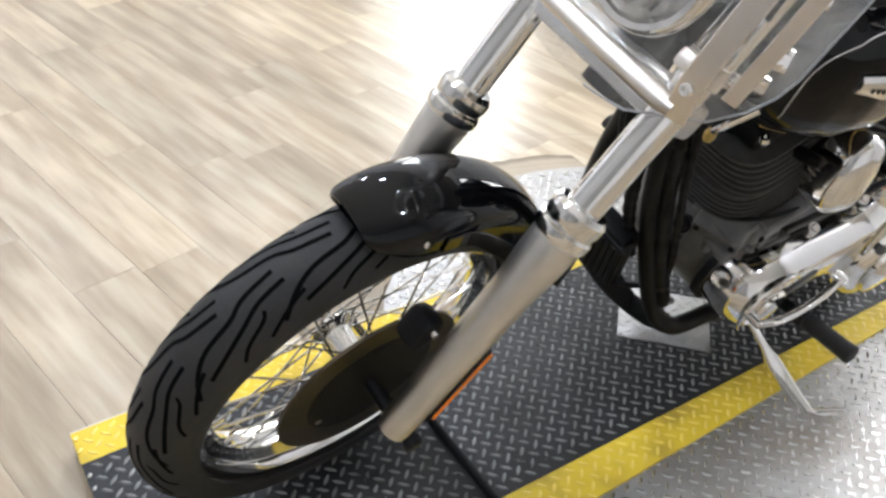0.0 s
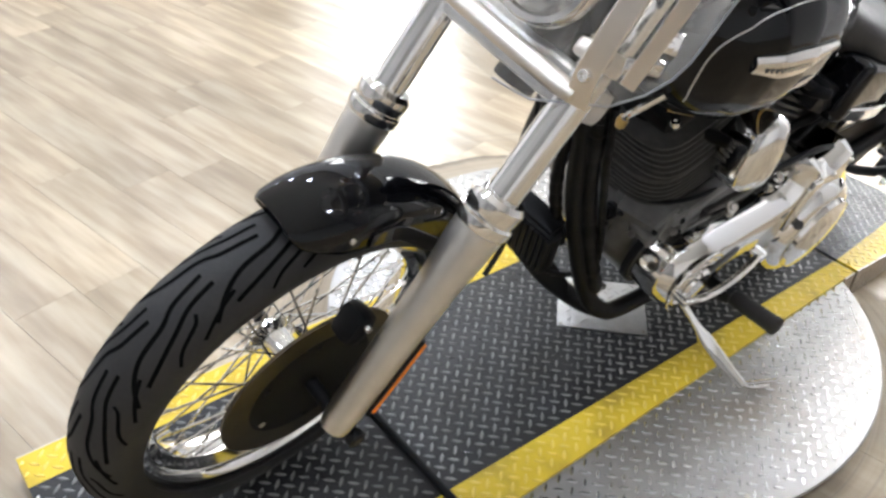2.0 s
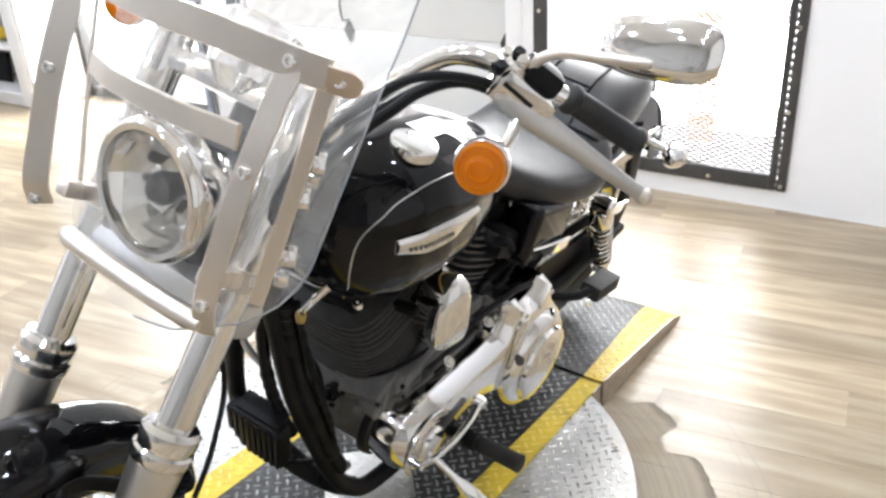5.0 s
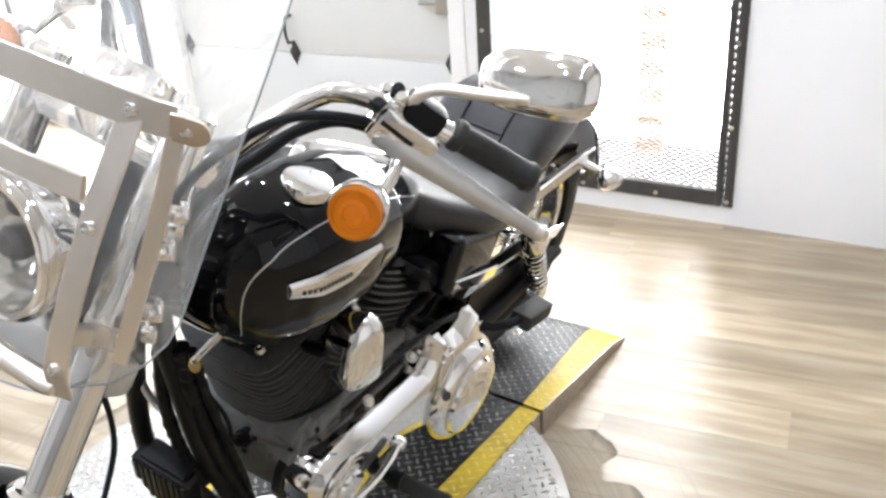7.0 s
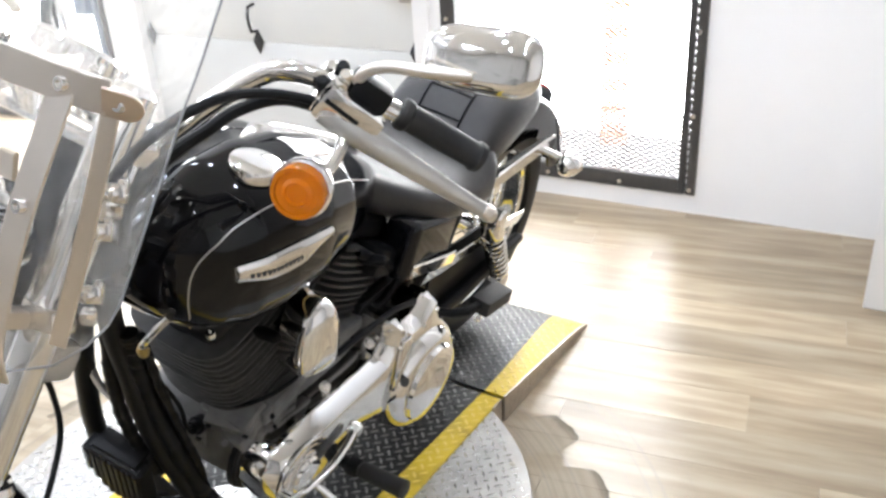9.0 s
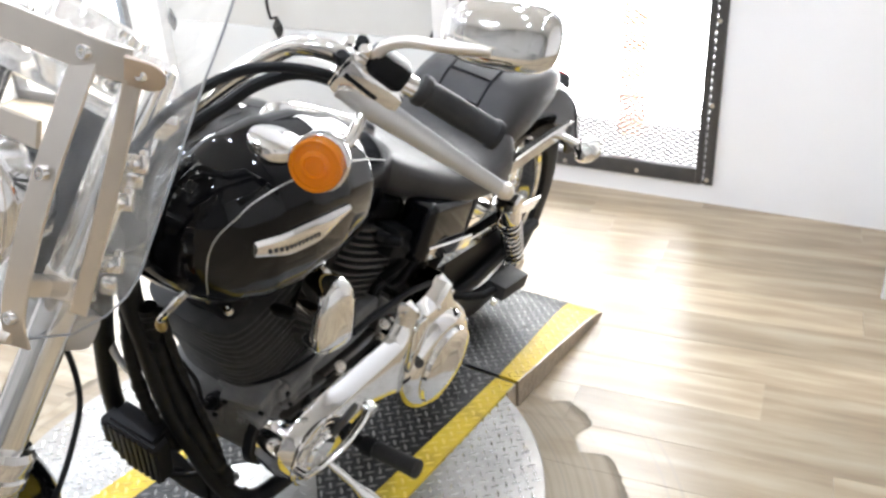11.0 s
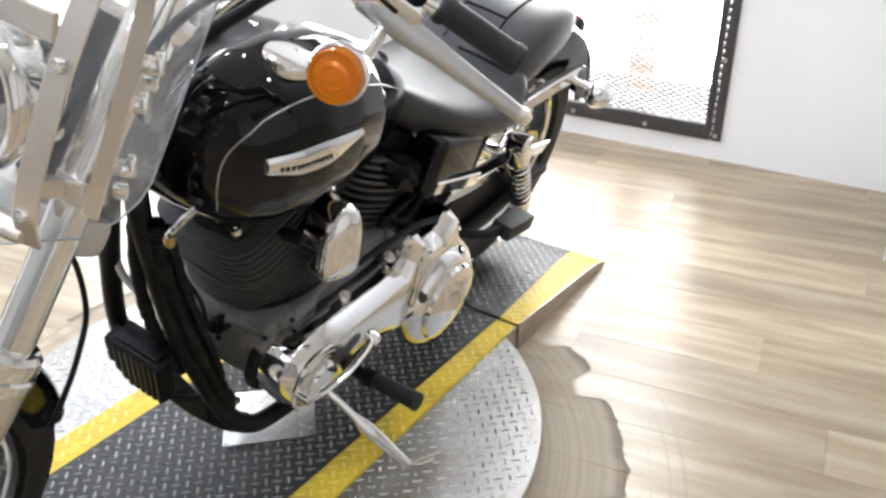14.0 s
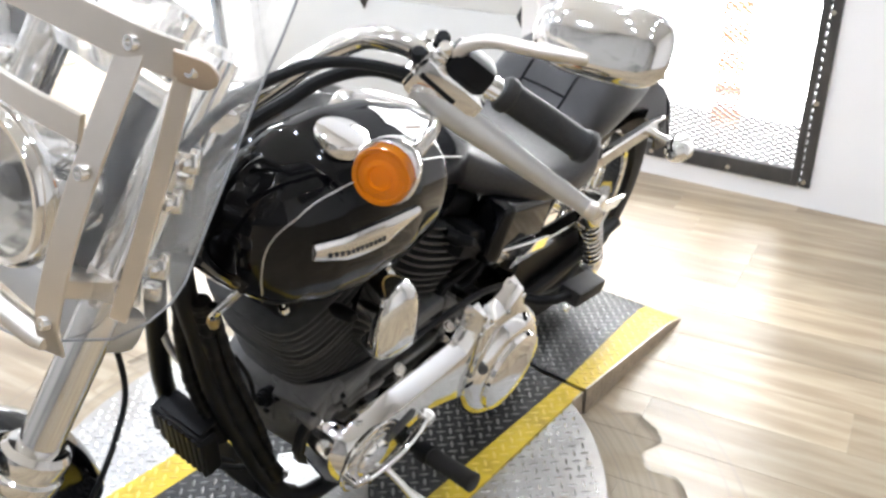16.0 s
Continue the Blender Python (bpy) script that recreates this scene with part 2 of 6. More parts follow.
def floor_material(name, centre):
    """Printed vinyl planks: long grain, knots, a tone for each plank, and a scuffed ring round the turntable."""
    m = bpy.data.materials.new(name)
    m.use_nodes = True
    nt = m.node_tree
    b = nt.nodes["Principled BSDF"]
    N = lambda k: nt.nodes.new("ShaderNode" + k)
    L = nt.links.new
    geo, info = N("NewGeometry"), N("ObjectInfo")
    off = N("VectorMath")
    off.operation = "ADD"
    sc = N("VectorMath")
    sc.operation = "SCALE"
    L(info.outputs["Random"], sc.inputs["Scale"])
    sc.inputs[0].default_value = (37.0, 11.0, 5.0)
    rot = N("VectorRotate")
    rot.rotation_type = "Z_AXIS"
    rot.inputs["Angle"].default_value = -radians(PLANK_YAW)
    L(geo.outputs["Position"], rot.inputs["Vector"])
    mul = N("VectorMath")
    mul.operation = "MULTIPLY"
    mul.inputs[1].default_value = (1.3, 11.0, 1.0)
    L(rot.outputs[0], mul.inputs[0])
    L(mul.outputs[0], off.inputs[0])
    L(sc.outputs[0], off.inputs[1])
    g1 = N("TexNoise")
    g1.inputs["Scale"].default_value, g1.inputs["Detail"].default_value, g1.inputs["Roughness"].default_value = 2.0, 5, 0.52
    L(off.outputs[0], g1.inputs["Vector"])
    ramp = N("ValToRGB")
    r = ramp.color_ramp
    r.elements[0].position, r.elements[0].color = 0.25, (0.245, 0.184, 0.120, 1)
    r.elements[1].position, r.elements[1].color = 0.74, (0.47, 0.395, 0.288, 1)
    e = r.elements.new(0.46)
    e.color = (0.335, 0.262, 0.176, 1)
    e = r.elements.new(0.58)
    e.color = (0.410, 0.333, 0.232, 1)
    L(g1.outputs["Fac"], ramp.inputs[0])
    hsv = N("HueSaturation")
    mr = N("MapRange")
    mr.inputs[3].default_value, mr.inputs[4].default_value = 0.80, 1.10
    L(info.outputs["Random"], mr.inputs[0])
    L(mr.outputs[0], hsv.inputs["Value"])
    hsv.inputs["Saturation"].default_value = 1.04
    L(ramp.outputs[0], hsv.inputs["Color"])
    # scuffed ring
    sub = N("VectorMath")
    sub.operation = "SUBTRACT"
    sub.inputs[1].default_value = centre
    L(geo.outputs["Position"], sub.inputs[0])
    ln = N("VectorMath")
    ln.operation = "LENGTH"
    L(sub.outputs[0], ln.inputs[0])
    sep = N("SeparateXYZ")
    L(sub.outputs[0], sep.inputs[0])
    ang = N("Math")
    ang.operation = "ARCTAN2"
    L(sep.outputs[1], ang.inputs[0])
    L(sep.outputs[0], ang.inputs[1])
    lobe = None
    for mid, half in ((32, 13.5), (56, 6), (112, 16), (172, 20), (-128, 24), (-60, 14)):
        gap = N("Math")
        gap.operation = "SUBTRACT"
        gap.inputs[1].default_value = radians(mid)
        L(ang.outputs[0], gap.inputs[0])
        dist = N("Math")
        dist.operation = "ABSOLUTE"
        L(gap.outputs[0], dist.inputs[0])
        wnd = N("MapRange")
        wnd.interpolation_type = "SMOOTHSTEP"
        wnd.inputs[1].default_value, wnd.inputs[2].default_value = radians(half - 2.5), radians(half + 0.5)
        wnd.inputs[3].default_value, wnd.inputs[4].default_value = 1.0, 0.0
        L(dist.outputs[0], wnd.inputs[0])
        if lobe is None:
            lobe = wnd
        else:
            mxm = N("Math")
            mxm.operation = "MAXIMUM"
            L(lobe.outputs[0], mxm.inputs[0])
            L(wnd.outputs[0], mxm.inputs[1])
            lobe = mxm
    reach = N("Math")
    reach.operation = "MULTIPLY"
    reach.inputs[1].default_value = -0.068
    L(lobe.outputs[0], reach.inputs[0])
    n2 = N("TexNoise")
    n2.inputs["Scale"].default_value, n2.inputs["Detail"].default_value = 8.0, 4
    L(geo.outputs["Position"], n2.inputs["Vector"])
    jag = N("Math")
    jag.operation = "MULTIPLY_ADD"
    jag.inputs[1].default_value = 0.07
    L(n2.outputs["Fac"], jag.inputs[0])
    L(reach.outputs[0], jag.inputs[2])
    ma = N("Math")
    ma.operation = "ADD"
    L(jag.outputs[0], ma.inputs[0])
    L(ln.outputs["Value"], ma.inputs[1])
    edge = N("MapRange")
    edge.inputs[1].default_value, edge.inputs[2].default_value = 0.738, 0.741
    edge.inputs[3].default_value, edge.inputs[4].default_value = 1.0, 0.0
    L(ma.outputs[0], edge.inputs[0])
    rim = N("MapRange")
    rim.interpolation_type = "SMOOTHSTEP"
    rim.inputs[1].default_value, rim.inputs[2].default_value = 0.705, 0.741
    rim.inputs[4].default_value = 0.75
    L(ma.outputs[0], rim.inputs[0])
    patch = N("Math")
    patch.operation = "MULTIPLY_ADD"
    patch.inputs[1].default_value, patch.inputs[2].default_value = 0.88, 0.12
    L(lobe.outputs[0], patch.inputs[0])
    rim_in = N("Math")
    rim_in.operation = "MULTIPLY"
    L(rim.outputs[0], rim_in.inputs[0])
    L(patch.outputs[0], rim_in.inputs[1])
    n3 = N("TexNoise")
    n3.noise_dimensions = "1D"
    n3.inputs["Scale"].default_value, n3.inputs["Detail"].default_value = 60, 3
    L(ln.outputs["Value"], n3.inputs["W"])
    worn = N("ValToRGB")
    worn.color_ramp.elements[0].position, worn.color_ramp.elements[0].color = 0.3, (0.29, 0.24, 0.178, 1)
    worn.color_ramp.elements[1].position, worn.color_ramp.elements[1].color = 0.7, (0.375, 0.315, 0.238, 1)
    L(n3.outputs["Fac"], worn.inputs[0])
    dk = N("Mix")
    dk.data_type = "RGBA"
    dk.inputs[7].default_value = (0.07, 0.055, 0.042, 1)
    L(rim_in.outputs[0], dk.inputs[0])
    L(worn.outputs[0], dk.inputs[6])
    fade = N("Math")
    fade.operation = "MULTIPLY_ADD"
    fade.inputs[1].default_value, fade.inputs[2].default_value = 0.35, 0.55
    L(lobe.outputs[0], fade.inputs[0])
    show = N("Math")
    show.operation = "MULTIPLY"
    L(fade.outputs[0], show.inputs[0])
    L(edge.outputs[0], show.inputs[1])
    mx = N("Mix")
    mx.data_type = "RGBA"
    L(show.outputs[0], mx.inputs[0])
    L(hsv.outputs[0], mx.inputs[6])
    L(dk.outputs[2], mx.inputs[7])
    # faint sweeping scuffs further out
    n4 = N("TexNoise")
    n4.inputs["Scale"].default_value = 2.5
    L(geo.outputs["Position"], n4.inputs["Vector"])
    th = N("MapRange")
    th.inputs[1].default_value, th.inputs[2].default_value = 0.58, 0.72
    th.inputs[4].default_value = 0.45
    L(n3.outputs["Fac"], th.inputs[0])
    pr = N("Math")
    pr.operation = "MULTIPLY"
    L(th.outputs[0], pr.inputs[0])
    ring = N("MapRange")
    ring.inputs[1].default_value, ring.inputs[2].default_value = 0.98, 0.93
    L(ln.outputs["Value"], ring.inputs[0])
    L(ring.outputs[0], pr.inputs[1])
    mx3 = N("Mix")
    mx3.data_type = "RGBA"
    mx3.inputs[7].default_value = (0.20, 0.17, 0.14, 1)
    L(pr.outputs[0], mx3.inputs[0])
    L(mx.outputs[2], mx3.inputs[6])
    L(mx3.outputs[2], b.inputs["Base Color"])
    rr = N("MapRange")
    rr.inputs[3].default_value, rr.inputs[4].default_value = 0.25, 0.37
    L(g1.outputs["Fac"], rr.inputs[0])
    dull = N("Mix")
    L(edge.outputs[0], dull.inputs[0])
    L(rr.outputs[0], dull.inputs[2])
    dull.inputs[3].default_value = 0.62
    L(dull.outputs[0], b.inputs["Roughness"])
    sheen = N("MapRange")
    sheen.inputs[3].default_value, sheen.inputs[4].default_value = 0.5, 0.15
    L(edge.outputs[0], sheen.inputs[0])
    L(sheen.outputs[0], b.inputs["Specular IOR Level"])
    blotch = N("MapRange")
    blotch.inputs[1].default_value, blotch.inputs[2].default_value = 0.3, 0.7
    blotch.inputs[3].default_value, blotch.inputs[4].default_value = 0.88, 1.10
    L(n4.outputs["Fac"], blotch.inputs[0])
    tone = N("Math")
    tone.operation = "MULTIPLY"
    L(blotch.outputs[0], tone.inputs[0])
    L(mr.outputs[0], tone.inputs[1])
    L(tone.outputs[0], hsv.inputs["Value"])
    bp = N("Bump")
    bp.inputs["Strength"].default_value, bp.inputs["Distance"].default_value = 0.05, 0.002
    L(g1.outputs["Fac"], bp.inputs["Height"])
    L(bp.outputs[0], b.inputs["Normal"])
    return m


PLANK_YAW = 12.0
DISC_C, DISC_R = Vector((-0.105, 0.797, 0.0)), 0.594
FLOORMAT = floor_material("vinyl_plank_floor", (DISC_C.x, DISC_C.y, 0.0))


# ---- mesh helpers ----
def obj(name, bm, material, parent=None, label="", angle=35):
    me = bpy.data.meshes.new(name)
    bmesh.ops.recalc_face_normals(bm, faces=bm.faces[:])
    bm.to_mesh(me)
    bm.free()
    for p in me.polygons:
        p.use_smooth = True
    me.set_sharp_from_angle(angle=radians(angle))
    for m in (material if isinstance(material, (list, tuple)) else [material]):
        me.materials.append(m)
    ob = new(name, me)
    if parent is not None:
        ob.parent = parent
    if label:
        tagged(ob, label)
    return ob


def part(name, bm, material, parent, label="", angle=35):
    return obj(name, bm, material, parent, label, angle)


def thing(name, m, label, category, group="", kind=""):
    ob = new(name)
    ob.empty_display_size = 0.1
    ob.matrix_world = m
    return tagged(ob, label, category, group, kind)


def V(*a):
    return Vector(a)


def spline(ctrl, n=8):
    """A Catmull-Rom curve through the points."""
    c = [Vector(p) for p in ctrl]
    c = [2 * c[0] - c[1]] + c + [2 * c[-1] - c[-2]]
    out = []
    for i in range(1, len(c) - 2):
        for k in range(n):
            t = k / n
            a, b, d, e = c[i - 1], c[i], c[i + 1], c[i + 2]
            out.append(0.5 * (2 * b + (d - a) * t + (2 * a - 5 * b + 4 * d - e) * t * t + (3 * b - a - 3 * d + e) * t ** 3))
    out.append(c[-2])
    return out


def rings(bm, loops, closed=False, caps=True):
    """Skin a list of equal rings of points."""
    vs = [[bm.verts.new(p) for p in loop] for loop in loops]
    n = len(vs[0])
    pairs = list(zip(vs, vs[1:])) + ([(vs[-1], vs[0])] if closed else [])
    for a, b in pairs:
        for i in range(n):
            bm.faces.new((a[i], a[(i + 1) % n], b[(i + 1) % n], b[i]))
    if caps and not closed:
        bm.faces.new(vs[0][::-1])
        bm.faces.new(vs[-1])
    return bm


def sweep(pts, r, seg=12, bm=None, closed=False, flat=1.0):
    """A tube along points; r is one radius or one for each point; flat squashes it across."""
    bm = bm or bmesh.new()
    pts = [Vector(p) for p in pts]
    n = len(pts)
    rr = r if isinstance(r, (list, tuple)) else [r] * n
    up, loops = None, []
    for i, p in enumerate(pts):
        a, b = (pts[(i - 1) % n], pts[(i + 1) % n]) if closed else (pts[max(i - 1, 0)], pts[min(i + 1, n - 1)])
        d = (b - a).normalized()
        if up is None:
            up = d.orthogonal().normalized()
        up = (up - d * up.dot(d)).normalized()
        side = d.cross(up)
        loops.append([p + rr[i] * (math.cos(q) * up + flat * math.sin(q) * side) for q in (2 * math.pi * k / seg for k in range(seg))])
    return rings(bm, loops, closed)


def lathe(profile, origin, axis, seg=32, bm=None, caps=True):
    """A turned shape: profile rows of radius and distance along the axis."""
    bm = bm or bmesh.new()
    axis = Vector(axis).normalized()
    u = axis.orthogonal().normalized()
    w = axis.cross(u)
    o = Vector(origin)
    return rings(bm, [[o + axis * h + max(r, 1e-4) * (math.cos(q) * u + math.sin(q) * w) for q in (2 * math.pi * k / seg for k in range(seg))] for r, h in profile], False, caps)


def rbox(size, centre, turn=(0, 0, 0), bevel=0.004, bm=None, seg=2):
    """A box with rounded edges."""
    own = bmesh.new()
    bmesh.ops.create_cube(own, size=1)
    bmesh.ops.scale(own, vec=size, verts=own.verts[:])
    if bevel:
        bmesh.ops.bevel(own, geom=own.edges[:], offset=min(bevel, min(size) * 0.45), segments=seg, affect="EDGES", profile=0.6)
    own.transform(pose(*centre, *turn))
    if bm is None:
        return own
    return merge(bm, own)


def merge(bm, other):
    me = bpy.data.meshes.new("tmp")
    other.to_mesh(me)
    other.free()
    bm.from_mesh(me)
    bpy.data.meshes.remove(me)
    return bm


def slab(outline, t, m=Matrix.Identity(4), bevel=0.003, bm=None):
    """A plate cut to an outline in its own xy plane, t thick, with softened edges."""
    own = bmesh.new()
    f = own.faces.new([own.verts.new((x, y, 0)) for x, y in outline])
    ret = bmesh.ops.extrude_face_region(own, geom=[f])
    bmesh.ops.translate(own, vec=(0, 0, t), verts=[g for g in ret["geom"] if isinstance(g, bmesh.types.BMVert)])
    if bevel:
        edges = [e for e in own.edges if abs(e.verts[0].co.z - e.verts[1].co.z) < 1e-6]
        bmesh.ops.bevel(own, geom=edges, offset=bevel, segments=2, affect="EDGES", profile=0.6)
    own.transform(m)
    return own if bm is None else merge(bm, own)


def strap(pts, width_dirs, w, t):
    """A flat metal strap along points, its width along width_dirs."""
    bm = bmesh.new()
    pts = [Vector(p) for p in pts]
    loops = []
    for i, p in enumerate(pts):
        d = (pts[min(i + 1, len(pts) - 1)] - pts[max(i - 1, 0)]).normalized()
        s = Vector(width_dirs)
        s = (s - d * s.dot(d)).normalized()
        k = d.cross(s)
        b = min(t * 0.3, w * 0.1)
        a, c = w / 2, t / 2
        loops.append([p + s * x + k * y for x, y in ((-a, -c + b), (-a + b, -c), (a - b, -c), (a, -c + b), (a, c - b), (a - b, c), (-a + b, c), (-a, c - b))])
    return rings(bm, loops)


def bolt(at, axis, r=0.006, h=0.005, bm=None):
    return lathe([(r, -0.001), (r, h * 0.5), (r * 0.85, h), (r * 0.45, h), (r * 0.45, h * 0.6), (0, h * 0.6)], at, axis, 12, bm, caps=False)


def circle2(cx, cy, r, a0, a1, n):
    return [(cx + r * math.cos(radians(a0 + (a1 - a0) * i / n)), cy + r * math.sin(radians(a0 + (a1 - a0) * i / n))) for i in range(n + 1)]

# ---- the room ----
def wall_box(u0, u1, y0, y1, z0, z1, bm, bevel=0.0):
    own = rbox((u1 - u0, y1 - y0, z1 - z0), ((u0 + u1) / 2, (y0 + y1) / 2, (z0 + z1) / 2), bevel=bevel)
    own.transform(WALL)
    return merge(bm, own)


ROOM_H = 3.4
WIN = (-0.586, 0.437, 0.075, 2.15)
GAR = (-2.25, -0.70, 0.0, 2.13)
SIDE = (-3.55, -2.46, 0.0, 2.15)
bm = bmesh.new()
for u0, u1, z0, z1 in ((-7.0, SIDE[0], 0, ROOM_H), (SIDE[0], SIDE[1], SIDE[3], ROOM_H), (SIDE[1], GAR[0], 0, ROOM_H), (GAR[0], GAR[1], GAR[3], ROOM_H),
                       (GAR[1], WIN[0], 0, ROOM_H), (WIN[0], WIN[1], 0, WIN[2]), (WIN[0], WIN[1], WIN[3], ROOM_H), (WIN[1], 5.0, 0, ROOM_H)):
    wall_box(u0, u1, 0, 0.16, z0, z1, bm)
tagged(obj("wall_north", bm, WALLPAINT), "white painted wall with a window and a garage door", "wall", kind="structure")
bm = wall_box(1.050, 2.6, -0.498, 0.0, 0, ROOM_H, bmesh.new(), 0.004)
tagged(obj("wall_pilaster", bm, WALLPAINT), "white painted pier standing out from the wall", "wall", kind="structure")
# Walls out of view, added to close the room; the south one shapes reflections.
for name, size, at in (("wall_south", (12, 0.16, ROOM_H), (-1, -4.2, ROOM_H / 2)), ("wall_east", (0.16, 8.6, ROOM_H), (4.1, -0.5, ROOM_H / 2)), ("wall_west", (0.16, 8.6, ROOM_H), (-6.6, -0.5, ROOM_H / 2))):
    tagged(obj(name, rbox(size, at, bevel=0), BACKWALL if name == "wall_south" else WALLPAINT), "plain unseen wall added to close the showroom", "wall", kind="structure")
tagged(obj("ceiling", rbox((12, 9, 0.1), (-1, -0.4, ROOM_H + 0.05), bevel=0), CEILPAINT), "plain pale painted ceiling", "ceiling", kind="structure")

# outdoors behind the openings
for u0, u1, m, words in ((-2.2, 3.0, DAYLIGHT, "bright hazy daylight outside the window"), (-6.0, -2.2, DOORLIGHT, "pale shaded daylight outside the side door")):
    bm = bmesh.new()
    bm.faces.new([bm.verts.new(on_wall(u, 0.80, z)) for u, z in ((u0, -0.3), (u1, -0.3), (u1, 4), (u0, 4))])
    tagged(obj("backdrop", bm, m), words, "backdrop", kind="structure")
bm = bmesh.new()
bm.faces.new([bm.verts.new(on_wall(u, y, 0.004)) for u, y in ((-6, 0.165), (3, 0.165), (3, 0.795), (-6, 0.795))])
tagged(obj("ground", bm, ASPHALT), "grey asphalt just outside the window", "ground", kind="structure")


def window(name, box, kind_label):
    u0, u1, z0, z1 = box
    ob = tagged(new(name), kind_label, "window", kind="structure")
    fw, y0, y1 = 0.062, -0.012, 0.05
    bm = bmesh.new()
    for a, b, c, d in ((u0, u0 + fw, z0, z1), (u1 - fw, u1 - fw + 0.022, z0, z1), (u1 - fw + 0.031, u1, z0, z1), (u0 + fw, u1 - fw, z0, z0 + fw * 0.9), (u0 + fw, u1 - fw, z1 - fw, z1)):
        wall_box(a, b, y0, y1, c, d, bm, 0.003)
    part("window_frame", bm, BRONZE, ob)
    bm = bmesh.new()
    for k in range(int((z1 - z0) / 0.028)):
        z = z0 + 0.028 * k
        wall_box(u1 - fw + 0.022, u1 - fw + 0.031, 0.0, 0.03, z, z + 0.011, bm)
    part("mesh_edge", bm, BRONZE, ob, "pierced dark edge of the mesh")
    return ob


win = window("window_1", WIN, "tall dark-framed window covered by a metal mesh")
for k in range(7):
    z = WIN[2] + 0.295 * k + 0.02 + 0.28
    for u in (WIN[0] + 0.025, WIN[1] - 0.025):
        part("frame_screw", bolt(on_wall(u, -0.012, z), WALL.to_3x3() @ V(0, -1, 0), 0.008, 0.006), STAINLESS, win)
for u in (WIN[0] + 0.16, WIN[0] + 0.45, WIN[0] + 0.74, WIN[1] - 0.02):
    part("frame_screw", bolt(on_wall(u, -0.012, WIN[2] + 0.02), WALL.to_3x3() @ V(0, -1, 0), 0.008, 0.006), STAINLESS, win)


def lattice(u0, u1, z0, z1, y, pu, pz, w, bm):
    """Expanded metal: zigzag strands that meet at their peaks."""
    nz, nu = int((z1 - z0) / pz), int((u1 - u0) / pu)
    vs, fs = [], []
    for r in range(nz):
        z = z0 + r * pz
        for flip in (1, -1):
            for i in range(nu):
                ua, um, ub = u0 + i * pu, u0 + (i + 0.5) * pu, u0 + (i + 1) * pu
                zm = z + flip * pz / 2
                for (p, q) in (((ua, z), (um, zm)), ((um, zm), (ub, z))):
                    d = V(q[0] - p[0], q[1] - p[1]).normalized()
                    n = V(-d.y, d.x) * w / 2
                    k = len(vs)
                    for s, yy in ((1, y), (-1, y), (1, y + w), (-1, y + w)):
                        vs += [on_wall(p[0] + s * n.x, yy, p[1] + s * n.y), on_wall(q[0] + s * n.x, yy, q[1] + s * n.y)]
                    fs += [(k, k + 1, k + 3, k + 2), (k + 4, k + 5, k + 7, k + 6), (k, k + 1, k + 5, k + 4), (k + 2, k + 3, k + 7, k + 6)]
    me = bpy.data.meshes.new("mesh")
    me.from_pydata([tuple(v) for v in vs], [], fs)
    return me


for z0, z1, w, words in ((WIN[2] + 0.04, 0.40, 0.0060, "grey expanded metal mesh"), (0.40, 1.30, 0.0034, "fine upper part of the metal mesh")):
    me = lattice(WIN[0] + 0.045, WIN[1] - 0.045, z0, z1, 0.02, 0.034, 0.018, w, None)
    me.materials.append(MESHMAT)
    mesh_panel = new("metal_mesh", me)
    mesh_panel.parent = win
    tagged(mesh_panel, words, kind="stuff")
me = lattice(WIN[0] + 0.555, WIN[0] + 0.665, 0.13, 2.0, 0.30, 0.036, 0.024, 0.0085, None)
me.materials.append(ORANGEMESH)
net = tagged(new("safety_netting", me), "faded orange net strip hanging outside the window", "netting", kind="stuff")

win2 = window("window_2", SIDE, "bright glazed side door with a pale frame")
bm = wall_box(SIDE[1] - 0.16, SIDE[1] - 0.07, -0.05, -0.005, 0.60, 0.80, bmesh.new(), 0.006)
part("latch_box", bm, BLUEGREY, win2, "blue-grey metal latch box")
bm = wall_box(SIDE[1] - 0.055, SIDE[1] - 0.03, -0.03, -0.005, 0.02, 2.0, bmesh.new(), 0.003)
part("edge_strip", bm, BLUEGREY, win2, "blue-grey edge strip")

# garage door of four sections
gar = tagged(new("garage_door"), "closed white sectional garage door with black iron hinges", "garage door", kind="structure")
zs = [0.0, 0.513, 1.03, 1.55, 2.13]
for z0, z1 in zip(zs, zs[1:]):
    bm = wall_box(GAR[0], GAR[1], 0.045, 0.09, z0 + 0.002, z1 - 0.002, bmesh.new(), 0.006)
    part("panel", bm, DOORPAINT, gar)
bm = bmesh.new()
wall_box(GAR[0] - 0.05, GAR[0] + 0.012, -0.012, 0.044, 0, GAR[3], bm, 0.004)
wall_box(GAR[1] - 0.012, GAR[1] + 0.06, -0.012, 0.044, 0, GAR[3], bm, 0.004)
part("jamb", bm, WALLPAINT, gar)


def iron_diamond(u, z, s, bm):
    m = WALL @ Matrix.Translation((u, 0.045, z)) @ Matrix.Rotation(radians(90), 4, "X")
    slab([(0, -1.3 * s), (0.55 * s, -0.3 * s), (0.7 * s, 0), (0.55 * s, 0.3 * s), (0, 1.3 * s), (-0.55 * s, 0.3 * s), (-0.7 * s, 0), (-0.55 * s, -0.3 * s)], 0.008, m, 0.002, bm)
    return bolt(on_wall(u, 0.036, z), WALL.to_3x3() @ V(0, -1, 0), 0.008, 0.006, bm)


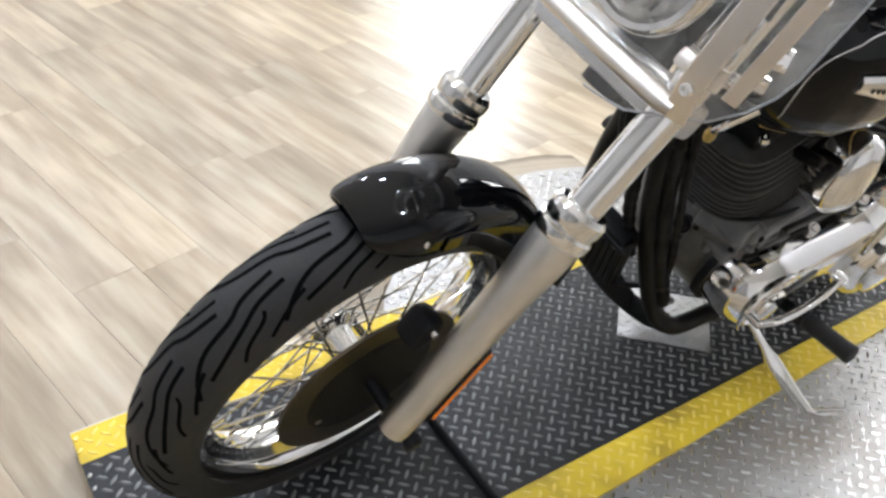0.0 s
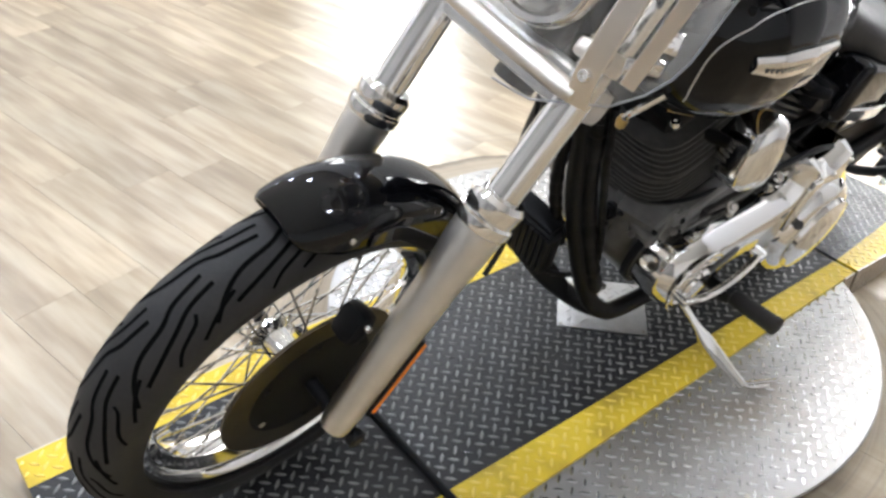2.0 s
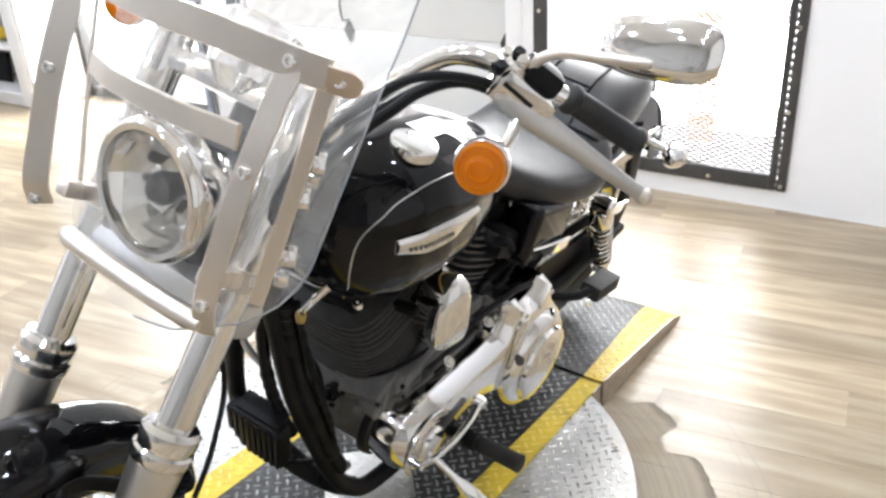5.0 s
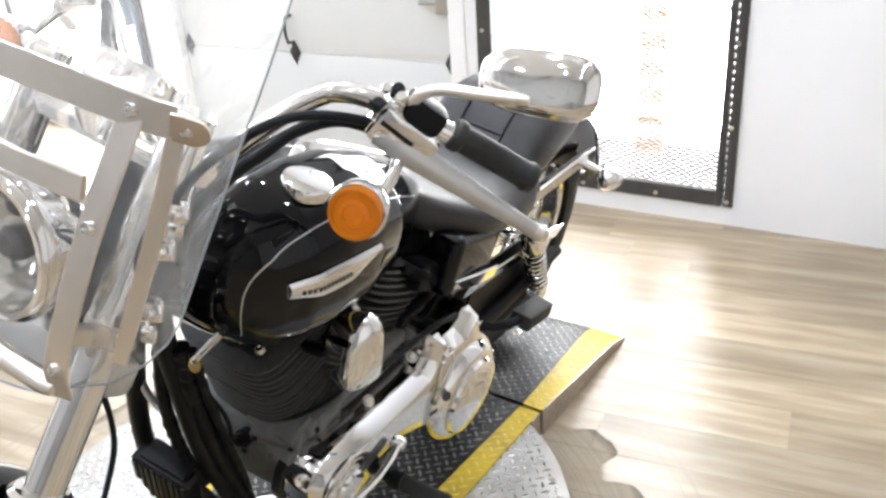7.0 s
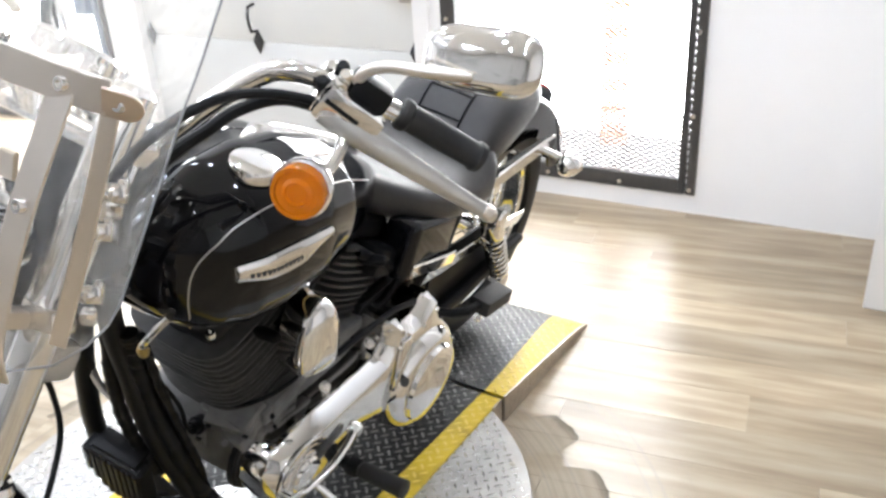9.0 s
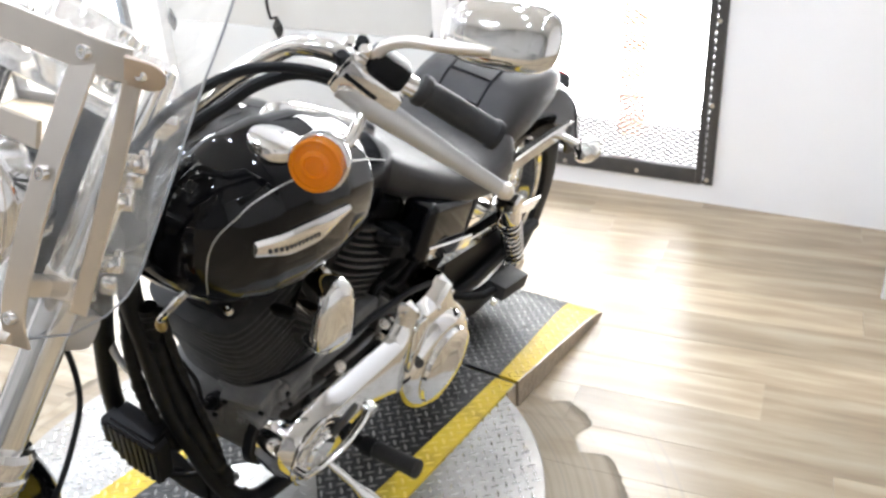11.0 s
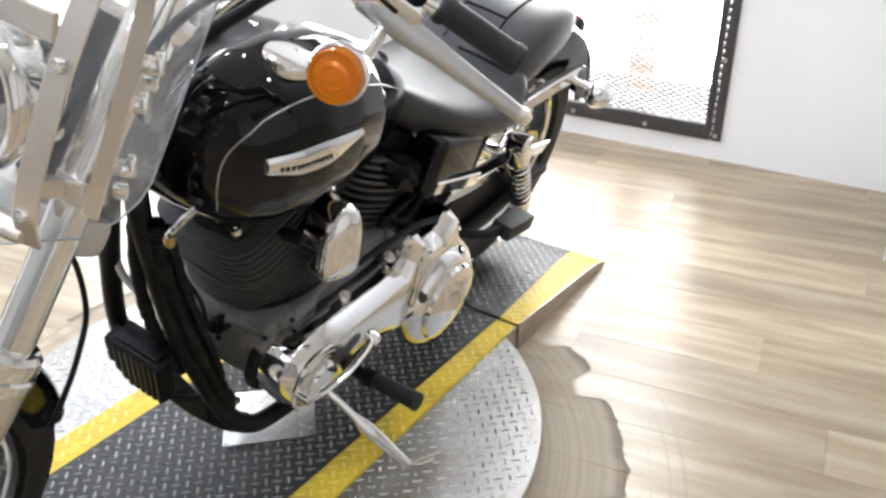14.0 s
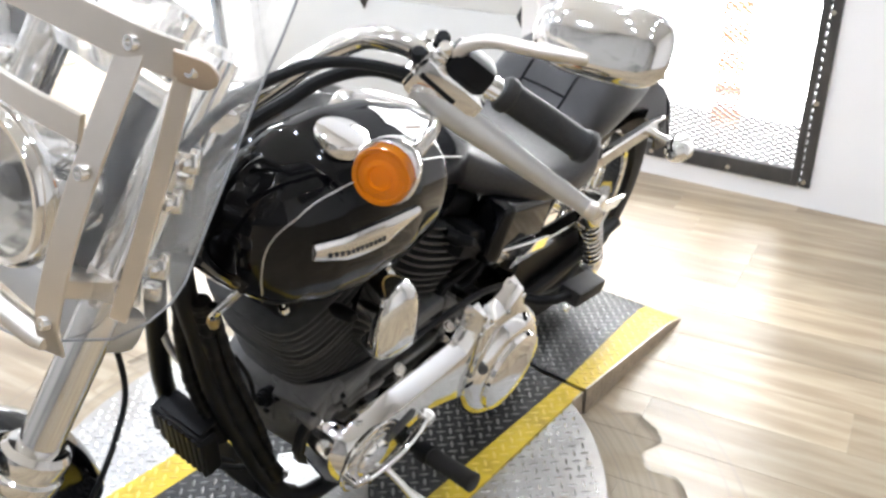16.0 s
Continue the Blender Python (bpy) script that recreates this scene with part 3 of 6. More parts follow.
for z in (0.513, 1.03, 1.55):
    for u in (GAR[1] - 0.035, -1.555, GAR[0] + 0.035):
        part("hinge", iron_diamond(u, z, 0.042, bmesh.new()), IRON, gar)
bm = sweep([on_wall(-1.555, y, z) for y, z in ((0.04, 0.56), (0.0, 0.565), (-0.01, 0.60), (-0.012, 0.64), (0.0, 0.675), (0.04, 0.68))], 0.007, 8)
part("pull_handle", bm, IRON, gar, "curved black iron handle")
bm = wall_box(GAR[1] - 0.075, GAR[1] - 0.01, -0.0, 0.044, 0.72, 0.80, bmesh.new(), 0.006)
wall_box(GAR[1] - 0.16, GAR[1] - 0.06, 0.01, 0.03, 0.75, 0.77, bm, 0.004)
part("slide_latch", bm, ALU, gar, "grey metal slide latch")

# ceiling downlights
for i in range(5):
    for j in range(4):
        if i == 0 and j == 0:
            lamp = thing("ceiling_light", pose(-5.7, -3.0, ROOM_H), "round recessed ceiling downlight, lit", "ceiling light", "ceiling downlights")
            part("trim_ring", lathe([(0.13, 0.0), (0.135, -0.012), (0.095, -0.02), (0.080, -0.012), (0.080, 0)], (0, 0, 0), (0, 0, 1), 32, caps=False), WHITEWOOD, lamp)
            part("diffuser", lathe([(0.080, -0.010), (0.05, -0.012), (0.0, -0.0125)], (0, 0, 0), (0, 0, 1), 32, caps=False), LAMPGLOW, lamp, "glowing white diffuser")
        else:
            copy_thing(lamp, pose(-5.7 + 1.75 * i, -3.0 + 1.55 * j, ROOM_H))

# ---- white shelf unit by the far wall ----
shelf = thing("shelf_unit", pose(-3.74, 2.07, 0, 0, 0, 5.5), "white laminate shelf unit with open cubbies", "shelf unit")
part("side_panel", rbox((0.025, 0.40, 1.3), (-0.0125, 0.20, 0.65)), WHITEWOOD, shelf)
part("side_panel", rbox((0.025, 0.40, 1.3), (-0.70, 0.20, 0.65)), WHITEWOOD, shelf)
part("back_panel", rbox((0.66, 0.012, 1.2), (-0.356, 0.39, 0.68)), WHITEWOOD, shelf)
part("plinth", rbox((0.66, 0.37, 0.05), (-0.356, 0.20, 0.025)), WHITEWOOD, shelf)
for z in (0.065, 0.335, 0.65, 0.97, 1.285):
    part("shelf_board", rbox((0.66, 0.38, 0.022), (-0.356, 0.195, z)), WHITEWOOD, shelf)
part("face_stile", rbox((0.10, 0.02, 1.28), (-0.075, 0.0, 0.65)), WHITEWOOD, shelf)
pan = thing("dustpan", shelf.matrix_world @ pose(-0.55, 0.16, 0.078), "black plastic dustpan standing in a cubby", "dustpan")
bm = slab([(-0.09, 0), (0.09, 0), (0.075, 0.17), (-0.075, 0.17)], 0.02, pose(0, 0, 0, 80, 0, 0), 0.003)
part("pan", bm, PLASTIC, pan)
part("grip", sweep(spline([(0, -0.03, 0.16), (0, -0.035, 0.20), (0, -0.03, 0.25)], 4), 0.014, 10), PLASTIC, pan)
bm = bmesh.new()
bmesh.ops.create_grid(bm, x_segments=14, y_segments=10, size=0.5)
for v in bm.verts:
    v.co = V(v.co.x * 0.26, v.co.y * 0.22, 0.02 + 0.03 * noise.noise(v.co * 5) + 0.03 * (1 - abs(v.co.x) * 2))
bmesh.ops.solidify(bm, geom=bm.faces[:], thickness=0.006)
cloth = obj("cloth", bm, CLOTH)
cloth.matrix_world = shelf.matrix_world @ pose(-0.46, 0.16, 0.352)
tagged(cloth, "crumpled yellow cleaning cloth on the shelf", "cloth")


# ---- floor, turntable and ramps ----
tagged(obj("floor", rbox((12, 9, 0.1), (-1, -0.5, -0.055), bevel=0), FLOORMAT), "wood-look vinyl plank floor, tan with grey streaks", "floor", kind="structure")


def treads(spots, length, width, height):
    """Raised lozenges at (point, angle, normal tilt) rows, in one mesh."""
    vs, fs = [], []
    for p, a, up, along in spots:
        c, s = math.cos(a), math.sin(a)
        side = up.cross(along)
        X, Y = c * along + s * side, c * side - s * along
        k = len(vs)
        L, W = length / 2, width / 2
        for x, y, h in ((-L, 0, 0), (-L * 0.35, W, 0), (L * 0.35, W, 0), (L, 0, 0), (L * 0.35, -W, 0), (-L * 0.35, -W, 0),
                        (-L * 0.72, 0, height), (-L * 0.3, W * 0.45, height), (L * 0.3, W * 0.45, height), (L * 0.72, 0, height), (L * 0.3, -W * 0.45, height), (-L * 0.3, -W * 0.45, height)):
            vs.append(tuple(p + x * X + y * Y + (h - 0.0003) * up))
        fs += [(k + i, k + (i + 1) % 6, k + 6 + (i + 1) % 6, k + 6 + i) for i in range(6)] + [tuple(range(k + 6, k + 12))]
    return vs, fs


def tread_part(name, spots, material, parent, length=0.0245, width=0.0072, height=0.0016, label=""):
    vs, fs = treads(spots, length, width, height)
    me = bpy.data.meshes.new(name)
    me.from_pydata(vs, [], fs)
    for p in me.polygons:
        p.use_smooth = False
    me.materials.append(material)
    ob = new(name, me)
    ob.parent = parent
    return tagged(ob, label, kind="stuff")


XL0, XL1, XR0, XR1 = -0.380, -0.303, 0.124, 0.208
TOP = 0.0745
DISC_TOP = 0.068
PITCH = 0.0215


def outer_edge(y):
    """The outer line of the yellow edge, which runs in a little towards the rear."""
    return XR1 - 0.0275 * max(0.0, y - 0.2)


def inner_edge(y):
    """The line between black and yellow, which runs in on the rear ramp."""
    return XR0 - 0.125 * max(0.0, y - 1.376)


def height_at(profile, y):
    for (ya, za), (yb, zb) in zip(profile, profile[1:]):
        if ya <= y <= yb:
            return za + (zb - za) * (y - ya) / (yb - ya)
    return profile[-1][1]


def spots_on(x0, x1, profile, inset=0.006):
    """Tread places on a plate that follows the profile; x0 and x1 are functions of y."""
    out = []
    y0, y1 = profile[0][0], profile[-1][0]
    h = PITCH * math.sqrt(0.5)
    for k in range(math.floor(-0.40 / h), math.ceil(0.22 / h)):
        for j in range(int((y1 - y0) / h) + 2):
            x, y = k * h, y0 + (j + 0.5) * h
            if (j + k) % 2 == 0 and x0(y) + inset < x < x1(y) - inset and y0 + inset < y < y1 - inset:
                za, zb = height_at(profile, y - 0.01), height_at(profile, min(y + 0.01, y1))
                up = V(0, za - zb, 0.02).normalized()
                out.append((V(x, y, height_at(profile, y)), radians(45 if k % 2 else -45), up, V(1, 0, 0)))
    return out


def strip(x0, x1, profile, t):
    """A plate t thick along the profile between two edge lines."""
    bm = bmesh.new()
    return rings(bm, [[V(x0(y), y, z), V(x1(y), y, z), V(x1(y), y, z - t), V(x0(y), y, z - t)] for y, z in profile])


def skirt(x, side, profile, parent, low=0.0):
    """An upright tread-plate side under a deck's edge line, with its raised bars."""
    t = 0.004
    loops = []
    for y, z in profile:
        a, b = x(y), x(y) + side * t
        loops.append([V(a, y, low), V(b, y, low), V(b, y, max(low + 0.002, z)), V(a, y, max(low + 0.002, z))])
    sk = part("side_skirt", rings(bmesh.new(), loops), SKIRT, parent, "bare tread-plate side")
    sp = []
    for j in range(int((profile[-1][0] - profile[0][0]) / PITCH)):
        y = profile[0][0] + (j + 0.5) * PITCH
        for k in range(4):
            z = 0.012 + k * PITCH * 0.8
            if low + 0.008 < z < height_at(profile, y) - 0.012:
                sp.append((V(x(y) + side * t, y, z), radians(45 if (j + k) % 2 else -45), V(side, 0, 0), V(0, 1, 0)))
    if sp:
        tread_part("raised_tread", sp, SKIRT, sk, 0.020, 0.006, 0.0015)
    return sk


def deck(name, profile, label, category, skirts):
    """A tread-plate deck with black middle and yellow edges along a profile of (y, z)."""
    ob = thing(name, Matrix.Identity(4), label, category)
    for nm, x0, x1, m in (("yellow_edge", lambda y: XL0, lambda y: XL1, YELLOW), ("black_plate", lambda y: XL1, inner_edge, BLACKPLATE), ("yellow_edge", inner_edge, outer_edge, YELLOW)):
        part(nm, strip(x0, x1, profile, 0.006), m, ob)
        tread_part("raised_tread", spots_on(x0, x1, profile), WORNGLINT if nm == "black_plate" else YELLOWTREAD, ob, 0.0255, 0.0070, 0.0020)
    for y0, y1 in skirts:
        pr = [(y0, height_at(profile, y0))] + [p for p in profile if y0 < p[0] < y1] + [(y1, height_at(profile, y1))]
        pr = [(y, z - 0.0005) for y, z in pr]
        skirt(outer_edge, 1, pr, ob)
        skirt(lambda y: XL0, -1, pr, ob)
    return ob


turntable = thing("turntable", Matrix.Translation(DISC_C), "round aluminium tread-plate turntable lying on the floor", "turntable")
part("round_plate", lathe([(0.45, DISC_TOP - 0.010), (DISC_R - 0.002, DISC_TOP - 0.010), (DISC_R, DISC_TOP - 0.008), (DISC_R, DISC_TOP - 0.002), (DISC_R - 0.002, DISC_TOP), (0, DISC_TOP)], (0, 0, 0), (0, 0, 1), 128), DISCPLATE, turntable)
part("base_drum", lathe([(0.50, 0.0), (0.50, DISC_TOP - 0.009)], (0, 0, 0), (0, 0, 1), 64), SATIN, turntable, "black drum under the plate")
sp = []
DP = 0.0225
turn_d = Matrix.Rotation(radians(45), 3, "Z")
for i in range(-27, 28):
    for j in range(-27, 28):
        p = turn_d @ V(i * DP, j * DP, 0) + V(0, 0, DISC_TOP)
        if p.xy.length < DISC_R - 0.014:
            sp.append((p, radians(45 if (i + j) % 2 else -45) - 0.05, V(0, 0, 1), V(1, 0, 0)))
tread_part("raised_tread", sp, TREADTOP, turntable, 0.0255, 0.0066, 0.0021)
for k in range(12):
    a = radians(30 * k + 12)
    part("rim_bolt", bolt((0.565 * math.cos(a), 0.565 * math.sin(a), DISC_TOP), (0, 0, 1), 0.007, 0.003), STEEL_EDGE, turntable)

deck("platform", [(0.203, TOP), (1.362, TOP)], "black tread-plate platform with yellow painted edges on a turntable", "platform", [(0.203, 0.262), (1.322, 1.362)])
deck("rear_ramp", [(1.376, TOP - 0.001), (1.60, 0.052), (1.76, 0.036), (1.83, 0.025), (1.865, 0.014), (1.884, 0.006)], "black tread-plate ramp with yellow edges sloping to the floor", "ramp", [(1.376, 1.884)])
deck("front_ramp", [(-0.362, 0.058), (0.197, TOP - 0.001)], "black tread-plate ramp with yellow edges under the front wheel", "ramp", [(-0.362, 0.197)])
cover = thing("cover_plate", pose(-0.083, 0.780, TOP, 0, 0, 45.5), "small bare aluminium tread plate screwed to the platform", "plate")
part("sheet", rbox((0.19, 0.17, 0.004), (0.005, -0.005, 0.0022), bevel=0.001), ALU, cover)
tread_part("raised_tread", [(V(-0.082 + 0.0155 * i, -0.082 + 0.0155 * j, 0.0042), radians(45 if i % 2 else -45), V(0, 0, 1), V(1, 0, 0)) for i in range(12) for j in range(11) if (i + j) % 2 == 0], ALU, cover)
for x, y in ((-0.082, -0.082), (0.092, -0.082), (-0.082, 0.07), (0.092, 0.07)):
    part("screw", bolt((x, y, 0.0045), (0, 0, 1), 0.004, 0.002), STEEL_EDGE, cover)
bar = obj("joint_bar", sweep([(XL0, 0.2, TOP + 0.004), (XR1, 0.2, TOP + 0.004)], 0.0085, 12, flat=0.8), SATIN)
tagged(bar, "black rounded steel bar across the platform joint", "bar")

# ---- the motorcycle: x to its left, y to its rear, z up, from the ground under the front axle ----
BIKE = pose(-0.053, -0.0087, 0.077, 0, 0, 3) @ pose(0, 0, 0, 0, 14, 0)
bike = thing("motorcycle", BIKE, "black and chrome cruiser motorcycle with windshield, on its side stand", "motorcycle")
AX = V(1, 0, 0)


def tyre_ring(R, a, b, bead, bead_x, seg=96):
    prof = [(bead, -bead_x), (bead + 0.012, -bead_x - 0.004)]
    for i in range(21):
        q = radians(-112 + 224 * i / 20)
        prof.append((R - b + b * math.cos(q), a * math.sin(q)))
    prof += [(bead + 0.012, bead_x + 0.004), (bead, bead_x)]
    return rings(bmesh.new(), [[V(x, r * math.sin(t), r * math.cos(t)) for r, x in prof] for t in (2 * math.pi * k / seg for k in range(seg))], closed=True, caps=False)


def tyre_point(R, a, b, q, t, lift=0.0):
    """A point on the tread: q across the section, t round the wheel."""
    r, x = R - b + (b + lift) * math.cos(q), (a + lift) * math.sin(q)
    return V(x, r * math.sin(t), r * math.cos(t))


def grooves(R, a, b, n, paths, w):
    """Tread grooves as flat strips following paths of (q, t), their inner shade painted near-black."""
    vs, fs = [], []
    for k in range(n):
        t0 = 2 * math.pi * k / n
        for side in (1, -1):
            shift = math.pi / n if side < 0 else 0
            for path, ww in paths:
                pts = spline([(q, t, 0) for q, t in path], 5)
                for i in range(len(pts) - 1):
                    p, q = pts[i], pts[i + 1]
                    d = V((q.x - p.x) * b, (q.y - p.y) * R).normalized()
                    nn = V(-d.y, d.x) * w * ww / 2
                    base = len(vs)
                    for s, c in ((p, 1), (p, -1), (q, 1), (q, -1)):
                        vs.append(tuple(tyre_point(R, a, b, side * (s.x + c * nn.x / b), t0 + shift + s.y + c * nn.y / R, 0.0004)))
                    fs.append((base, base + 1, base + 3, base + 2))
    me = bpy.data.meshes.new("groove_shade_strips")
    me.from_pydata(vs, [], fs)
    return me


def spoke_wheel(centre, R, a, b, rim_r, rim_x, hub_x, nspokes, parent):
    wheel = new("wheel")
    wheel.parent = parent
    wheel.location = centre
    part("tyre", tyre_ring(R, a, b, rim_r, rim_x), RUBBER, wheel, "black rubber tyre with curved tread grooves")
    rx = rim_x + 0.003
    prof = [(rim_r + 0.006, -rx), (rim_r - 0.004, -rx - 0.002), (rim_r - 0.010, -rx + 0.004), (rim_r - 0.012, -rx * 0.62), (rim_r - 0.026, -rx * 0.3), (rim_r - 0.028, 0)]
    prof += [(r, -x) for r, x in prof[-2::-1]]
    bm = rings(bmesh.new(), [[V(x, r * math.sin(t), r * math.cos(t)) for r, x in prof] for t in (2 * math.pi * k / 96 for k in range(96))], closed=True, caps=False)
    part("rim", bm, CHROME, wheel, "chromed steel rim")
    part("hub", lathe([(0.012, -hub_x - 0.012), (0.024, -hub_x - 0.010), (0.036, -hub_x), (0.036, -hub_x + 0.006), (0.022, -hub_x + 0.016), (0.020, 0), (0.022, hub_x - 0.016), (0.036, hub_x - 0.006), (0.036, hub_x), (0.02, hub_x + 0.010)], (0, 0, 0), AX, 28), CHROME, wheel, "polished hub")
    meshes = {}
    for k in range(nspokes):
        side, lead = (1 if k % 2 else -1), (1 if (k // 2) % 2 else -1)
        if (side, lead) not in meshes:
            q = radians(62) * lead
            bm = sweep([(side * hub_x, 0.030 * math.sin(q), 0.030 * math.cos(q)), (side * 0.010, 0.0, rim_r - 0.030)], 0.0019, 6)
            lathe([(0.0032, -0.014), (0.0032, 0.006)], (side * 0.010, 0, rim_r - 0.036), (0, 0, 1), 6, bm)
            ob = part("spoke", bm, CHROME, wheel)
            meshes[side, lead] = ob.data
        else:
            ob = new("spoke", meshes[side, lead])
            ob.parent = wheel
        ob.rotation_euler = (-2 * math.pi * k / nspokes, 0, 0)
    return wheel


FR, FA, FB = 0.325, 0.052, 0.052
STEER = (0, radians(4.5), radians(2.8))
front = spoke_wheel((-0.050, 0.013, 0.310), FR, FA, FB, 0.247, 0.034, 0.042, 40, bike)
front.rotation_euler = STEER
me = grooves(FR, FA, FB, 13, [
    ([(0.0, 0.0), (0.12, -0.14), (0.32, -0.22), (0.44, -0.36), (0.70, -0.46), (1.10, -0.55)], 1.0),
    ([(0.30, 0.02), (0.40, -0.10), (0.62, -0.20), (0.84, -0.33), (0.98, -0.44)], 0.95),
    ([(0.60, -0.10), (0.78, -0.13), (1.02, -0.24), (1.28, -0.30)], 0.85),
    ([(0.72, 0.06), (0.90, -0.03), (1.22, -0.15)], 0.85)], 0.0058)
me.materials.append(GROOVE_SHADE)
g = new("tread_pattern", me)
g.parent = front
tagged(g, "dark strips painting the shade in the tread grooves", kind="stuff")
part("axle", lathe([(0.011, -0.09), (0.011, 0.165), (0.014, 0.166), (0.014, 0.176), (0.010, 0.179)], (0, 0, 0), AX, 16), SATIN, front)
bm = lathe([(0.148, 0.058), (0.148, 0.063), (0.098, 0.063), (0.098, 0.058), (0.148, 0.058)], (0, 0, 0), AX, 64, caps=False)
part("brake_disc", bm, DISCMAT, front, "dark steel brake disc")
bm = lathe([(0.104, 0.0575), (0.104, 0.0637), (0.085, 0.066), (0.05, 0.066), (0.02, 0.064), (0.010, 0.064)], (0, 0, 0), AX, 48, caps=False)
part("disc_carrier", bm, PLASTIC, front)
for k in range(6):
    t = math.pi * k / 3
    part("disc_bolt", bolt((0.0635, 0.092 * math.sin(t), 0.092 * math.cos(t)), AX, 0.006, 0.003), STEEL_EDGE if k == 4 else SATIN, front)

# fork
RAKE = radians(30.4)
UP = V(0, math.sin(RAKE), math.cos(RAKE))
FWD = V(0, -math.cos(RAKE), math.sin(RAKE))
FX0, FXS = -0.014, 0.114
AXLE = V(FX0, 0.0, 0.331)


def fork_point(x, s, f=0.0):
    return V(FX0 + x, 0, 0.331) + UP * s + FWD * f


for sgn in (1, -1):
    leg = new("fork_leg")
    leg.parent = bike
    x = FXS if sgn == 1 else -FXS - 0.008
    part("slider", lathe([(0.014, -0.012), (0.021, -0.009), (0.023, 0.0), (0.0245, 0.03), (0.0262, 0.16), (0.0285, 0.26), (0.033, 0.315), (0.0345, 0.345), (0.0345, 0.352)], fork_point(x, 0), UP, 36), SLIDER, leg, "brushed aluminium fork slider")
    part("collar", lathe([(0.036, 0.350), (0.0385, 0.354), (0.0385, 0.366), (0.0355, 0.369), (0.0355, 0.374), (0.0375, 0.377), (0.0375, 0.392), (0.032, 0.399), (0.0245, 0.400)], fork_point(x, 0), UP, 36), CHROME, leg, "chromed dust collar")
    part("fork_tube", lathe([(0.0235, 0.395), (0.0235, 0.600), (0.02, 0.602)], fork_point(x, 0), UP, 36), CHROME, leg, "chromed fork tube")
    part("upper_tube", lathe([(0.0265, 0.598), (0.0265, 0.86), (0.02, 0.868)], fork_point(x, 0), UP, 28), CHROME, leg, "chromed fork shroud")
    part("axle_clamp", rbox((0.030, 0.032, 0.034), fork_point(x, 0.006, 0.002), (-math.degrees(RAKE), 0, 0), 0.01), SLIDER, leg)
    part("pinch_bolt", bolt(fork_point(x, -0.02, -0.018), -FWD, 0.006, 0.01), CHROME, leg)
    if sgn == 1:
        ends = [fork_point(x + 0.012, 0.030, -0.026), fork_point(x + 0.013, 0.170, -0.028)]
        part("reflector_base", strap(ends, FWD * 0.5 + AX, 0.020, 0.010), PLASTIC, leg)
        ends = [fork_point(x + 0.015, 0.036, -0.031), fork_point(x + 0.016, 0.164, -0.033)]
        part("reflector", strap(ends, FWD * 0.5 + AX, 0.017, 0.010), REFLECT, leg, "amber reflector strip")
caliper = part("brake_caliper", rbox((0.044, 0.036, 0.055), fork_point(0.062, 0.140, 0.030), (-math.degrees(RAKE), 0, 0), 0.014), SATIN, bike, "black brake caliper")
part("caliper_bolt", bolt(fork_point(0.084, 0.150, 0.030), AX, 0.006, 0.006), CHROME, caliper)


def arc_fender(centre, R, half, skirt, t0, t1, n, thick=0.003, taper=0.035):
    """A mudguard round a wheel: a rounded section swept from t0 to t1 degrees back from the top."""
    loops = []
    for i in range(n + 1):
        f = i / n
        t = radians(t0 + (t1 - t0) * f)
        e = min(1.0, f / taper) if f < 0.5 else min(1.0, (1 - f) / 0.08)
        ease = math.sin(e * math.pi / 2)
        nose = math.sqrt(max(0.0, 1 - (1 - min(1.0, f / (taper * 0.8))) ** 2))
        sk, hw, crown = skirt * ease, half * (0.60 + 0.40 * nose), 0.036 * (0.45 + 0.55 * nose)
        sec = []
        for k in range(21):
            q = -1 + k / 10
            a = abs(q)
            if a < 0.7:
                ph = a / 0.7 * math.pi / 2
                x, d = hw * math.sin(ph), crown * (1 - math.cos(ph))
            else:
                x, d = hw, crown + sk * (a - 0.7) / 0.3
            sec.append((math.copysign(x, q), R - d))
        inner = [(x * 0.955, r - thick) for x, r in reversed(sec)]
        loops.append([Vector(centre) + V(x, r * math.sin(t), r * math.cos(t)) for x, r in sec + inner])
    return rings(bmesh.new(), loops)


fender = part("front_fender", arc_fender((0, 0, 0), 0.341, 0.062, 0.034, -10, 80, 56, taper=0.24), PAINT, bike, "gloss black front fender", 50)
fender.location, fender.rotation_euler = (-0.053, 0.012, 0.318), STEER
part("rivet", bolt((0.061, 0.02, 0.300), AX, 0.005, 0.003), CHROME, fender)
for sgn in (1, -1):
    bm = strap(spline([(sgn * 0.063, 0.05, 0.285), (sgn * 0.068, 0.10, 0.275), (sgn * 0.082 + 0.03, 0.155, 0.250)], 5), (0, 0.4, 1), 0.024, 0.005)
    part("fender_bracket", bm, PAINT, fender)

# triple clamps, headlamp and gauges
for s, nm, h in ((0.545, "lower_clamp", 0.05), (0.80, "upper_clamp", 0.035)):
    bm = rbox((0.27, 0.075, h), fork_point(0, s, -0.02), (-math.degrees(RAKE), 0, 0), 0.016)
    part(nm, bm, ALU if "lower" in nm else CHROME, bike)
part("steering_neck", sweep([fork_point(0, 0.50, -0.055), fork_point(0, 0.83, -0.055)], 0.030, 20), SATIN, bike)
lamp = new("headlamp")
lamp.parent = bike
LC, LD = V(0.022, 0.248, 0.952), V(0, -0.985, 0.17).normalized()
part("shell", lathe([(0.0, -0.095), (0.03, -0.092), (0.058, -0.07), (0.072, -0.03), (0.077, 0.0)], LC, LD, 40, caps=False), CHROME, lamp, "chromed headlamp bowl")
